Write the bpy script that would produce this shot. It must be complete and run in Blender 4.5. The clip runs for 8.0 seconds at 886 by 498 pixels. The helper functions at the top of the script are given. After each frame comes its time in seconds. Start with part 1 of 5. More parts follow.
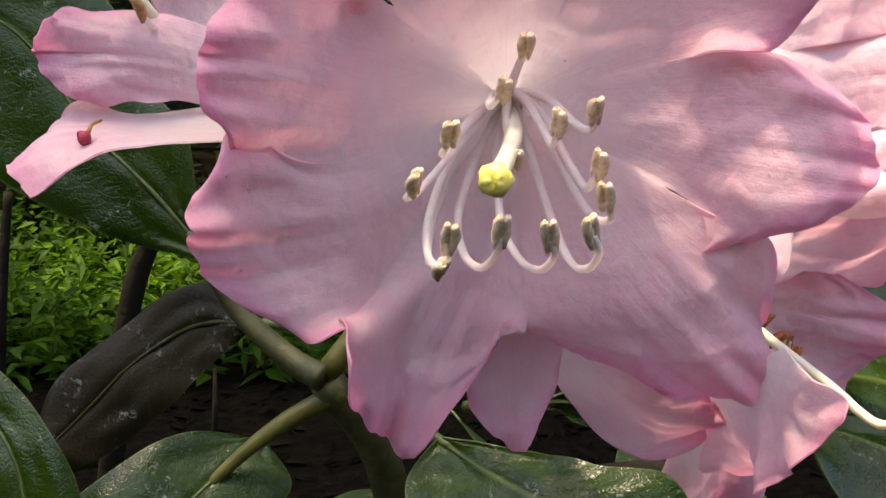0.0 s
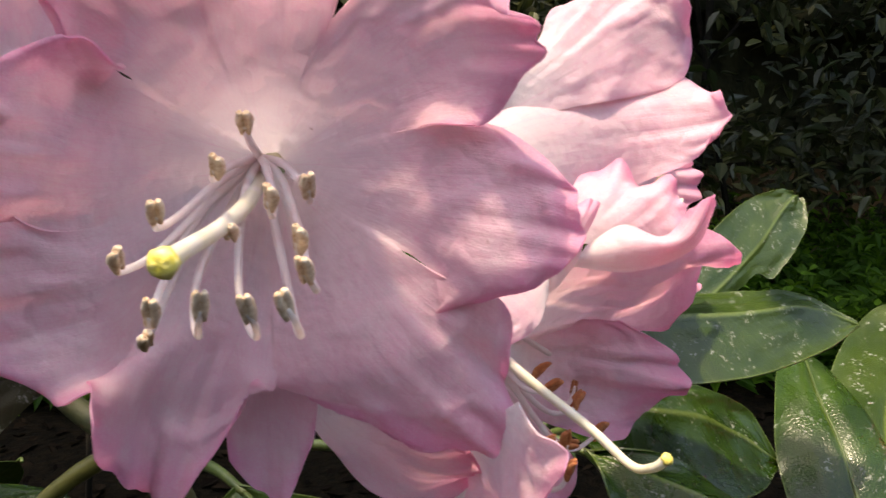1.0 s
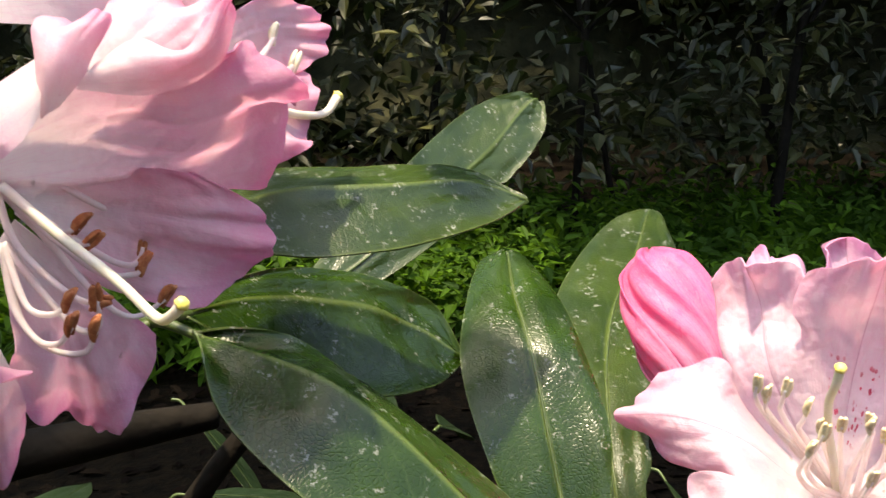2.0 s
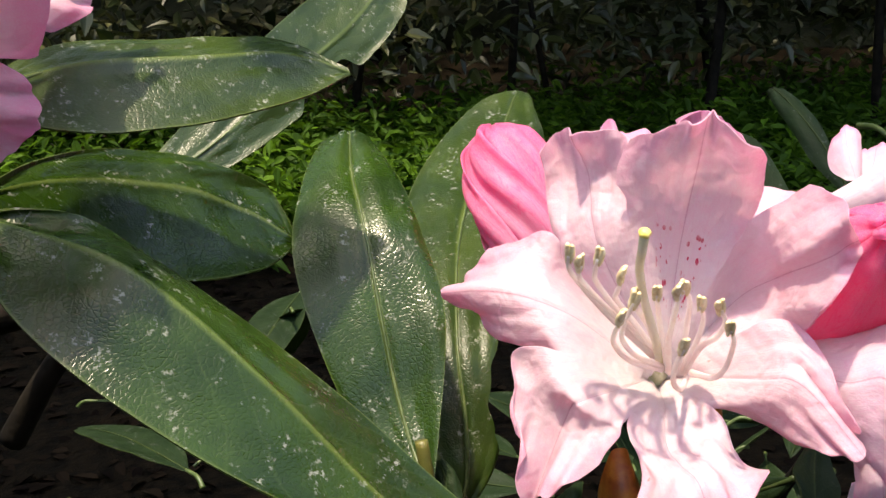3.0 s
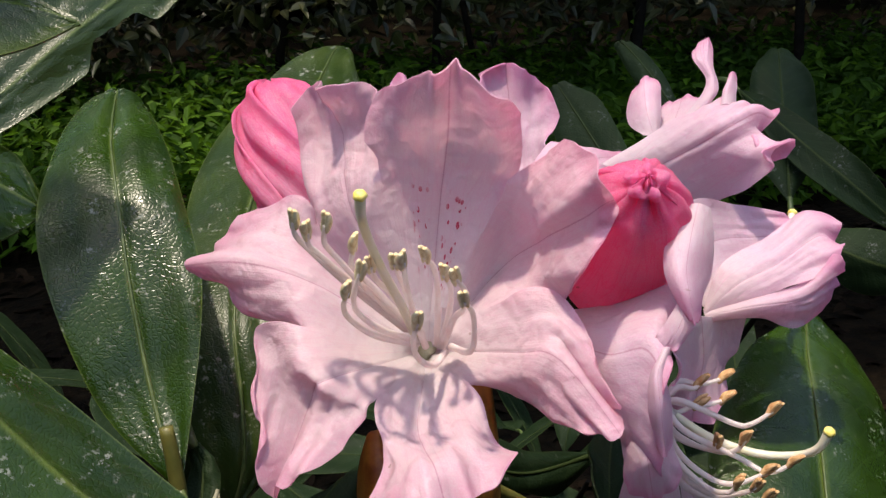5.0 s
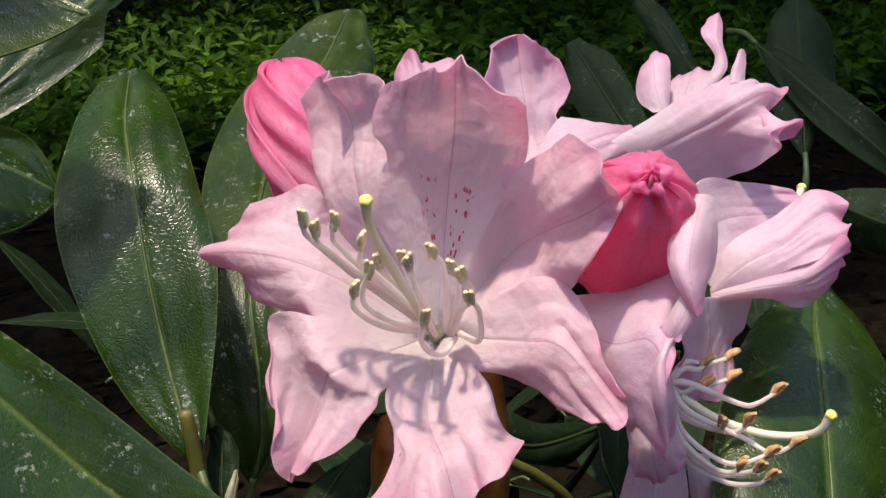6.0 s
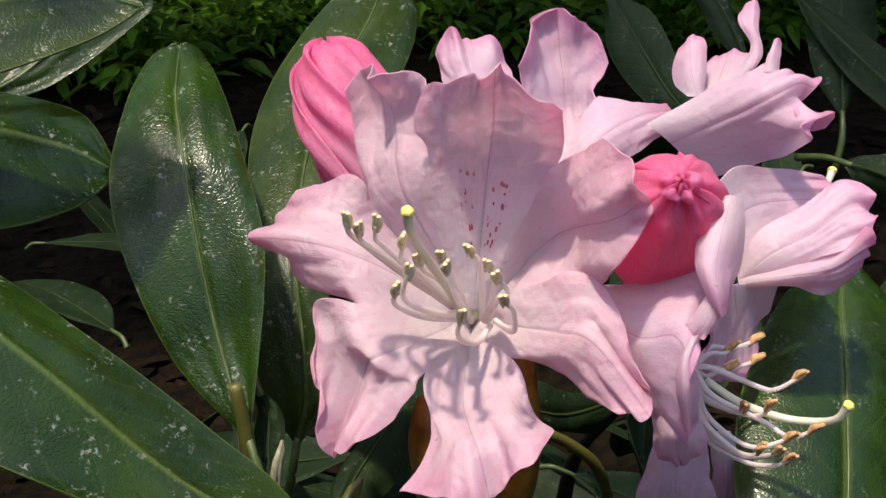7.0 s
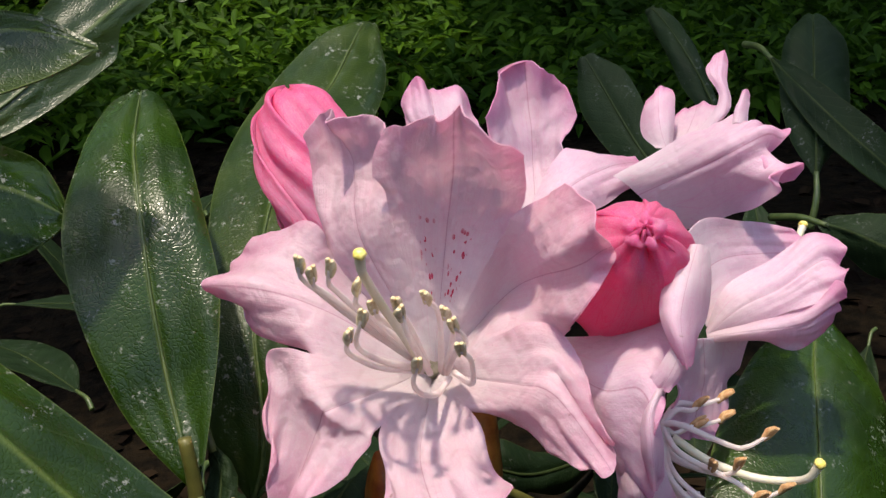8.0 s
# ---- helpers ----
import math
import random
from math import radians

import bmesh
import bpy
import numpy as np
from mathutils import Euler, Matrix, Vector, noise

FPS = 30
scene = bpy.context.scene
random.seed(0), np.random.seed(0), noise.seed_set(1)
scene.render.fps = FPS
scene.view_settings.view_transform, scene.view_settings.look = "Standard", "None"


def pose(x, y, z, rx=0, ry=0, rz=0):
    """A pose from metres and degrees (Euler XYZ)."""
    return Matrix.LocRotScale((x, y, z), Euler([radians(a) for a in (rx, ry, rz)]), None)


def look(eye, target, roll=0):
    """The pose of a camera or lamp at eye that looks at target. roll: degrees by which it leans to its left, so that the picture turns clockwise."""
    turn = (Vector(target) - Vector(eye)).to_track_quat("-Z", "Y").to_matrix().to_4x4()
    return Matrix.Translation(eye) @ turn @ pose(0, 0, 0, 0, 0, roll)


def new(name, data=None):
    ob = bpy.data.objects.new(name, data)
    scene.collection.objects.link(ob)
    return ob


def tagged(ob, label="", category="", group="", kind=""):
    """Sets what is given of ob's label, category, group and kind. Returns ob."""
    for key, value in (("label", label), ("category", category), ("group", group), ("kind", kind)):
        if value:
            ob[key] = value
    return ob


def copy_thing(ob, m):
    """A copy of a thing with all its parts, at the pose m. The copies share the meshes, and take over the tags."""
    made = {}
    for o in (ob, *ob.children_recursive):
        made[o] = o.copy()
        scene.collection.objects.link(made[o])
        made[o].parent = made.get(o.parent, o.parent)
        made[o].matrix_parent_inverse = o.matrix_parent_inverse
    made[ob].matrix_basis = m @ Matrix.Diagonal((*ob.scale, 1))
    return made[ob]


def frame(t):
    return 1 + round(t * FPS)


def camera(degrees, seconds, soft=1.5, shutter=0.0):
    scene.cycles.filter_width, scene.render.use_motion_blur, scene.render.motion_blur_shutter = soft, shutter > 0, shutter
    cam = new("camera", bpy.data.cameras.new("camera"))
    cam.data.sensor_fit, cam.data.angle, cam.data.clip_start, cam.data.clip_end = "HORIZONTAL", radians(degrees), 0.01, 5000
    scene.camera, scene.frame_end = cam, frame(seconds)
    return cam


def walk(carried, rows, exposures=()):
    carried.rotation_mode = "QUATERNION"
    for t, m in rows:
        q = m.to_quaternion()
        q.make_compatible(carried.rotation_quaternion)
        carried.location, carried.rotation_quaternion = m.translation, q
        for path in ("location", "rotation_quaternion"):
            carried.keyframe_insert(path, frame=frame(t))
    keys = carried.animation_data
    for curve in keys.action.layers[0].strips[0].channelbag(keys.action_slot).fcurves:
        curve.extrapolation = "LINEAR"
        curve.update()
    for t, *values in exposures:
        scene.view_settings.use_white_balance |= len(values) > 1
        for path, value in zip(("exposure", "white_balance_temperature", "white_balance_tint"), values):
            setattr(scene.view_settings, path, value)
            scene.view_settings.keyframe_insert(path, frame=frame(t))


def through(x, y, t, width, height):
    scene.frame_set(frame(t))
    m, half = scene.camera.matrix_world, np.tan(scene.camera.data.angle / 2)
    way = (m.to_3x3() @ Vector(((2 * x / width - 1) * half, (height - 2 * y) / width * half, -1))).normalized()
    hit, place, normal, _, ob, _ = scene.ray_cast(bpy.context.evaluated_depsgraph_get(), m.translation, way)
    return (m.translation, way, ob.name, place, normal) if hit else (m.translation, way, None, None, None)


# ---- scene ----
import collections

cam = camera(40.8, 8.0, soft=1.4, shutter=0.12)
METRES, EYE, TILT, LEAN, TURN = 0.28, 0.9, -12.0, 0.0, 0.0
ROWS = [
    (0.0, 0.0, 0.0, 0.0, 0.0, 0.0, -0.0),
    (0.5, 0.0161, -0.036, 0.0312, -1.11, 0.24, -0.06),
    (1.0, 0.1131, -0.0309, 0.0245, -2.74, 0.85, 0.64),
    (1.5, 0.2528, 0.0103, -0.016, -4.6, 0.7, 1.43),
    (2.0, 0.3565, 0.0533, -0.0777, -7.32, 0.02, 2.14),
    (3.5, 0.5167, 0.0809, -0.1131, -10.83, -6.16, 3.7),
    (4.0, 0.5798, 0.1001, -0.124, -12.1, -6.37, 3.82),
    (4.5, 0.6166, 0.1338, -0.138, -13.09, -6.31, 4.05),
    (6.0, 0.643, 0.1197, -0.0748, -11.81, -10.19, 4.86),
    (6.5, 0.6602, 0.0982, -0.0559, -10.63, -13.69, 4.78),
    (7.0, 0.6448, 0.0939, 0.0016, -9.82, -14.8, 4.45),
    (7.5, 0.667, 0.0957, 0.0182, -9.96, -13.53, 4.27),
    (8.0, 0.6661, 0.114, -0.0234, -10.45, -11.42, 3.78),
]
walk(cam, [(t, pose(0, 0, EYE, TILT, LEAN, TURN) @ pose(METRES * x, METRES * y, METRES * z, 90 + pitch, roll, yaw)) for t, x, y, z, yaw, pitch, roll in ROWS],
     exposures=[(0.0, 1.20, 9500, 12), (0.5, 1.30, 9500, 12), (1.0, 1.08, 9300, 13), (1.5, 1.10, 8900, 13), (2.0, 1.28, 8800, 11), (2.3, 1.32, 8800, 11), (3.4, 0.72, 8300, 12), (4.6, 0.34, 7800, 12), (8.0, 0.29, 7600, 12)])

# ---- daylight ----
SUN_FROM = Vector((-0.18, -0.14, 1.0)).normalized()
world = bpy.data.worlds.new("sky")
scene.world = world
world.use_nodes = True
wn = world.node_tree
sky = wn.nodes.new("ShaderNodeTexSky")
sky.sky_type, sky.sun_disc = "NISHITA", False
sky.sun_elevation = math.asin(SUN_FROM.z)
sky.sun_rotation = math.atan2(SUN_FROM.x, SUN_FROM.y)
wn.links.new(sky.outputs[0], wn.nodes["Background"].inputs[0])
wn.nodes["Background"].inputs[1].default_value = 0.34
sun = new("sun", bpy.data.lights.new("sun", "SUN"))
sun.data.energy, sun.data.angle, sun.data.color = 3.4, radians(2.2), (1.0, 0.96, 0.90)
sun.matrix_world = look(SUN_FROM * 10, (0, 0, 0))


# ---- materials ----
class Nodes:
    """Short hand for building one node material."""

    def __init__(self, name):
        self.mat = bpy.data.materials.new(name)
        self.mat.use_nodes = True
        self.tree = self.mat.node_tree
        self.tree.nodes.clear()
        self.out = self.add("ShaderNodeOutputMaterial")

    def add(self, kind, **inputs):
        node = self.tree.nodes.new(kind)
        return node

    def link(self, a, b):
        self.tree.links.new(a, b)

    def set(self, socket, value):
        if isinstance(value, bpy.types.NodeSocket):
            self.link(value, socket)
        else:
            socket.default_value = value

    def noise(self, scale, detail=3.0, rough=0.5, vec=None):
        n = self.add("ShaderNodeTexNoise")
        n.inputs["Scale"].default_value, n.inputs["Detail"].default_value, n.inputs["Roughness"].default_value = scale, detail, rough
        self.link(vec if vec is not None else self.coord(), n.inputs["Vector"])
        return n.outputs["Fac"]

    def cells(self, scale, vec=None, feature="DISTANCE_TO_EDGE"):
        n = self.add("ShaderNodeTexVoronoi")
        n.feature = feature
        n.inputs["Scale"].default_value = scale
        self.link(vec if vec is not None else self.coord(), n.inputs["Vector"])
        return n.outputs["Distance"]

    def swirl(self, scale):
        n = self.add("ShaderNodeTexNoise")
        n.inputs["Scale"].default_value = scale
        self.link(self.coord(), n.inputs["Vector"])
        return n.outputs["Color"]

    def coord(self):
        return self.add("ShaderNodeTexCoord").outputs["Object"]

    def uv(self):
        return self.add("ShaderNodeTexCoord").outputs["UV"]

    def split(self, vec):
        n = self.add("ShaderNodeSeparateXYZ")
        self.link(vec, n.inputs[0])
        return n.outputs

    def math(self, op, a, b=0.0, clamp=False):
        n = self.add("ShaderNodeMath")
        n.operation, n.use_clamp = op, clamp
        self.set(n.inputs[0], a), self.set(n.inputs[1], b)
        return n.outputs[0]

    def span(self, value, lo, hi, to_lo=0.0, to_hi=1.0):
        n = self.add("ShaderNodeMapRange")
        n.interpolation_type = "SMOOTHSTEP"
        self.set(n.inputs[0], value)
        for i, v in enumerate((lo, hi, to_lo, to_hi)):
            n.inputs[1 + i].default_value = v
        return n.outputs[0]

    def mix(self, fac, a, b):
        n = self.add("ShaderNodeMix")
        n.data_type = "RGBA"
        self.set(n.inputs[0], fac)
        for socket, c in ((n.inputs[6], a), (n.inputs[7], b)):
            self.set(socket, c if isinstance(c, bpy.types.NodeSocket) else (*c, 1))
        return n.outputs[2]

    def stretch(self, vec, sx, sy, sz=1.0):
        n = self.add("ShaderNodeMapping")
        n.inputs["Scale"].default_value = (sx, sy, sz)
        self.link(vec, n.inputs[0])
        return n.outputs[0]

    def bump(self, height, strength, distance, normal=None):
        n = self.add("ShaderNodeBump")
        n.inputs["Strength"].default_value, n.inputs["Distance"].default_value = strength, distance
        self.link(height, n.inputs["Height"])
        if normal is not None:
            self.link(normal, n.inputs["Normal"])
        return n.outputs[0]

    def surface(self, color, rough=0.5, normal=None, through=0.0, through_color=None, spec=0.5, sheen=0.0):
        p = self.add("ShaderNodeBsdfPrincipled")
        self.set(p.inputs["Base Color"], color if isinstance(color, bpy.types.NodeSocket) else (*color, 1))
        self.set(p.inputs["Roughness"], rough)
        p.inputs["Specular IOR Level"].default_value = spec
        p.inputs["Sheen Weight"].default_value = sheen
        if normal is not None:
            self.link(normal, p.inputs["Normal"])
        last = p.outputs[0]
        if through:
            tr = self.add("ShaderNodeBsdfTranslucent")
            c = through_color if through_color is not None else color
            self.set(tr.inputs[0], c if isinstance(c, bpy.types.NodeSocket) else (*c, 1))
            if normal is not None:
                self.link(normal, tr.inputs["Normal"])
            m = self.add("ShaderNodeMixShader")
            m.inputs[0].default_value = through
            self.link(last, m.inputs[1]), self.link(tr.outputs[0], m.inputs[2])
            last = m.outputs[0]
        self.link(last, self.out.inputs[0])
        return self.mat


def petal_material(name, heart, body, rim, vein=0.22, through=0.60, flecks=False, midline=0.7, crumple=0.5):
    """Thin petal: pale towards the throat, deeper at the rim, fine veins along its length."""
    m = Nodes(name)
    uv = m.uv()
    s, v, _ = m.split(uv)
    blotch = m.noise(70, 3)
    side = m.math("ABSOLUTE", m.math("SUBTRACT", s, 0.5))
    reach = m.math("MAXIMUM", v, m.math("MULTIPLY", m.math("MULTIPLY", side, 1.9), m.span(v, 0.45, 0.8)))
    reach = m.math("ADD", reach, m.math("MULTIPLY", m.math("SUBTRACT", blotch, 0.5), 0.35))
    c = m.mix(m.span(v, 0.05, 0.6), heart, body)
    c = m.mix(m.span(reach, 0.70, 1.12), c, rim)
    wrap = m.add("ShaderNodeCombineXYZ")
    m.link(m.math("ADD", m.math("MULTIPLY", side, 2.0), m.math("MULTIPLY", m.noise(60, 2), 0.12)), wrap.inputs[0]), m.link(v, wrap.inputs[1])
    run = wrap.outputs[0]
    fan = m.stretch(run, 15, 1.3)
    veins = m.noise(1.0, 2, 0.5, fan)
    c = m.mix(m.span(veins, 0.52, 0.8, 0.0, vein), c, rim)
    c = m.mix(m.span(m.noise(260, 2), 0.35, 0.75, 0.0, 0.25), c, heart)
    c = m.mix(m.span(m.math("ABSOLUTE", m.math("SUBTRACT", s, 0.5)), 0.0, 0.010, midline, 0.0), c, (0.62, 0.30, 0.42))
    # a few brown flecks
    fleck = m.math("MULTIPLY", m.span(m.noise(420, 1), 0.76, 0.80), m.span(m.noise(60, 1), 0.55, 0.65))
    c = m.mix(m.math("MULTIPLY", fleck, 0.5), c, (0.35, 0.15, 0.10))
    if flecks:
        dots = m.span(m.cells(1.0, m.stretch(uv, 20, 32), "F1"), 0.26, 0.34, 1.0, 0.0)
        band = m.math("ADD", m.span(m.math("ABSOLUTE", m.math("SUBTRACT", s, 0.33)), 0.05, 0.09, 1.0, 0.0), m.span(m.math("ABSOLUTE", m.math("SUBTRACT", s, 0.66)), 0.07, 0.12, 1.0, 0.0))
        high = m.math("MULTIPLY", m.span(v, 0.24, 0.28), m.span(v, 0.50, 0.56, 1.0, 0.0))
        few = m.span(m.noise(1.0, 0, 0.5, m.stretch(uv, 17, 25)), 0.30, 0.34)
        c = m.mix(m.math("MULTIPLY", m.math("MULTIPLY", dots, few), m.math("MULTIPLY", band, high)), c, (0.66, 0.02, 0.10))
    net = m.cells(1.0, m.stretch(run, 8, 4.5))
    c = m.mix(m.span(net, 0.0, 0.05, vein * 0.9, 0.0), c, rim)
    c = m.mix(m.span(m.noise(3000, 1), 0.4, 0.75, 0.0, 0.22), c, (0.97, 0.93, 0.92))
    fine = m.bump(m.noise(1900, 2, 0.7), 0.5, 0.00018)
    crinkle = m.bump(m.noise(1.0, 3, 0.6, m.stretch(run, 16, 2.4)), 0.19, 0.0006, fine)
    soft = m.bump(m.noise(140, 3), 0.36, 0.0010, crinkle)
    fold = m.math("ABSOLUTE", m.math("SUBTRACT", m.noise(130, 2, 0.55), 0.5))
    soft = m.bump(m.span(fold, 0.0, 0.16), 0.30 * crumple, 0.0016, soft)
    return m.surface(c, m.span(m.noise(120), 0.3, 0.7, 0.33, 0.52), soft, through, c, 0.45, 0.1)


PINK_OLD = petal_material("petal_mauve_pink", (0.97, 0.885, 0.875), (0.955, 0.68, 0.75), (0.90, 0.40, 0.61), 0.16, 0.64, midline=0.0, crumple=0.6)
PINK_NEW = petal_material("petal_fresh_pink", (0.92, 0.86, 0.855), (0.91, 0.685, 0.755), (0.88, 0.475, 0.63), crumple=0.75)
PINK_FLECKED = petal_material("petal_flecked_pink", (0.92, 0.86, 0.855), (0.91, 0.685, 0.755), (0.88, 0.475, 0.63), flecks=True, crumple=0.75)
PINK_SIDE = petal_material("petal_outer_pink", (0.91, 0.80, 0.84), (0.885, 0.665, 0.775), (0.86, 0.38, 0.61))
PINK_DEEP = petal_material("petal_bud_pink", (0.97, 0.56, 0.74), (0.97, 0.36, 0.61), (0.95, 0.17, 0.46), 0.6, 0.68, midline=0.0, crumple=0.4)


def leaf_material(name, dark, light, grime, lichen, gloss=0.3, rib=0.8, spec=0.3):
    m = Nodes(name)
    uv = m.uv()
    s, v, _ = m.split(uv)
    side = m.math("ABSOLUTE", m.math("SUBTRACT", s, 0.5))
    c = m.mix(m.span(m.noise(45, 4), 0.3, 0.7), dark, light)
    # side veins that run forward from the midrib
    skew = m.math("SUBTRACT", m.math("MULTIPLY", v, 15.0), m.math("MULTIPLY", side, 4.5))
    wob = m.math("ADD", skew, m.math("MULTIPLY", m.noise(60, 2), 1.1))
    ridge = m.math("ABSOLUTE", m.math("SUBTRACT", m.math("FRACT", wob), 0.5))
    line = m.span(ridge, 0.0, 0.06, 1.0, 0.0)
    c = m.mix(m.math("MULTIPLY", line, 0.10), c, (0.10, 0.16, 0.05))
    c = m.mix(m.span(side, 0.0, 0.035, rib, 0.0), c, (0.24, 0.32, 0.08))
    c = m.mix(m.span(side, 0.485, 0.497, 0.0, rib * 0.85), c, (0.20, 0.26, 0.07))
    crust = m.math("MULTIPLY", m.span(m.noise(700, 3, 0.75), 0.54, 0.62), m.span(m.noise(130, 4, 0.7), 0.53 - lichen, 0.66 - lichen))
    c = m.mix(m.math("MULTIPLY", crust, grime), c, (0.42, 0.44, 0.38))
    c = m.mix(m.span(m.noise(30, 5, 0.7), 0.5, 0.8, 0.0, grime * 0.25), c, (0.12, 0.13, 0.09))
    rough = m.math("ADD", m.span(m.noise(80, 4), 0.3, 0.7, gloss, gloss + 0.12), m.math("MULTIPLY", crust, 0.4), True)
    fine = m.bump(m.noise(1900, 2, 0.6), 0.12, 0.00010)
    warp = m.add("ShaderNodeVectorMath")
    warp.operation = "ADD"
    m.link(m.coord(), warp.inputs[0])
    m.link(m.stretch(m.swirl(90), 0.004, 0.004, 0.004), warp.inputs[1])
    mesh = m.bump(m.span(m.cells(880, warp.outputs[0]), 0.0, 0.22), 0.34, 0.00013, fine)
    broad = m.bump(m.noise(110, 2), 0.14, 0.0006, mesh)
    ribs = m.bump(m.span(ridge, 0.0, 0.3), 0.10, 0.0004, broad)
    return m.surface(c, rough, ribs, 0.10, (0.14, 0.28, 0.03), spec)


LEAF = leaf_material("leaf_dark_green", (0.009, 0.027, 0.002), (0.025, 0.058, 0.006), 0.55, 0.0, 0.21, 0.28, 0.34)
LEAF_DULL = leaf_material("leaf_dull_green", (0.014, 0.034, 0.004), (0.034, 0.060, 0.009), 0.5, 0.03, 0.28, 0.28, 0.42)
# darker copy of the leaf green, with the shade behind the flowers put in
LEAF_SHADED = leaf_material("leaf_shade_painted", (0.007, 0.017, 0.006), (0.014, 0.029, 0.011), 0.25, 0.0, 0.5, 0.12, 0.10)
LEAF_BROWN = leaf_material("leaf_browned", (0.013, 0.010, 0.005), (0.032, 0.024, 0.012), 0.4, 0.0, 0.5, 0.1, 0.2)


def plain_material(name, a, b, scale, rough=0.5, bump=0.0004, through=0.0, spec=0.5):
    m = Nodes(name)
    n = m.noise(scale, 4, 0.6)
    c = m.mix(m.span(n, 0.3, 0.7), a, b)
    return m.surface(c, rough, m.bump(n, 0.6, bump), through, c, spec)


FILAMENT = plain_material("filament_white_pink", (0.93, 0.82, 0.80), (0.96, 0.91, 0.88), 300, 0.4, 0.0001, 0.5)
STYLE = plain_material("style_cream", (0.84, 0.82, 0.58), (0.90, 0.86, 0.76), 120, 0.35, 0.0001, 0.25)
STIGMA = plain_material("stigma_yellow", (0.82, 0.66, 0.10), (0.93, 0.80, 0.28), 900, 0.3, 0.0003)
ANTHER_DRY = plain_material("anther_straw", (0.66, 0.43, 0.25), (0.97, 0.81, 0.62), 900, 0.7, 0.0005)
ANTHER_RED = plain_material("anther_rust", (0.34, 0.09, 0.03), (0.55, 0.22, 0.08), 900, 0.7, 0.0005)
ANTHER_NEW = plain_material("anther_olive_cream", (0.70, 0.53, 0.27), (0.95, 0.86, 0.60), 600, 0.55, 0.0004)
ANTHER_TAN = plain_material("anther_tan", (0.46, 0.22, 0.08), (0.68, 0.46, 0.24), 900, 0.6, 0.0005)
MIDRIB = plain_material("midrib_yellow_green", (0.035, 0.065, 0.014), (0.09, 0.125, 0.035), 200, 0.45)
TWIG = plain_material("twig_green_bark", (0.03, 0.036, 0.012), (0.09, 0.09, 0.03), 150, 0.6, 0.001)
TWIG_YELLOW = plain_material("stalk_yellow_green", (0.07, 0.075, 0.014), (0.14, 0.13, 0.03), 150, 0.45)
SCALE = plain_material("bud_scale_rust", (0.16, 0.05, 0.008), (0.40, 0.20, 0.03), 120, 0.35, 0.0006, 0.25)
# bark brown is taken near black to carry the deep shade inside the bush
BARK = plain_material("bark_shade_dark", (0.006, 0.005, 0.004), (0.016, 0.013, 0.009), 40, 0.85, 0.006, 0.0, 0.1)
OVARY = plain_material("ovary_pale_green", (0.42, 0.42, 0.24), (0.70, 0.66, 0.46), 500, 0.55, 0.0003)
FLECK = plain_material("nectar_fleck_crimson", (0.30, 0.015, 0.04), (0.42, 0.03, 0.07), 900, 0.5)


# ---- mesh tools ----
def spline(points, t):
    """A point on the curve that runs through all the points; t from 0 to 1."""
    n = len(points) - 1
    x = min(max(t, 0.0), 1.0) * n
    i = min(int(x), n - 1)
    u = x - i
    p1, p2 = points[i], points[i + 1]
    p0 = points[i - 1] if i else p1 * 2 - p2
    p3 = points[i + 2] if i + 2 <= n else p2 * 2 - p1
    return 0.5 * (2 * p1 + (p2 - p0) * u + (2 * p0 - 5 * p1 + 4 * p2 - p3) * u * u + (3 * p1 - p0 - 3 * p2 + p3) * u ** 3)


def smooth_shade(mesh):
    mesh.polygons.foreach_set("use_smooth", [True] * len(mesh.polygons))


def part(name, mesh, material, parent, label="", kind=""):
    ob = new(name, mesh)
    if not mesh.materials:
        mesh.materials.append(material)
    ob.parent = parent
    if label:
        tagged(ob, label)
    if kind:
        tagged(ob, kind=kind)
    return ob


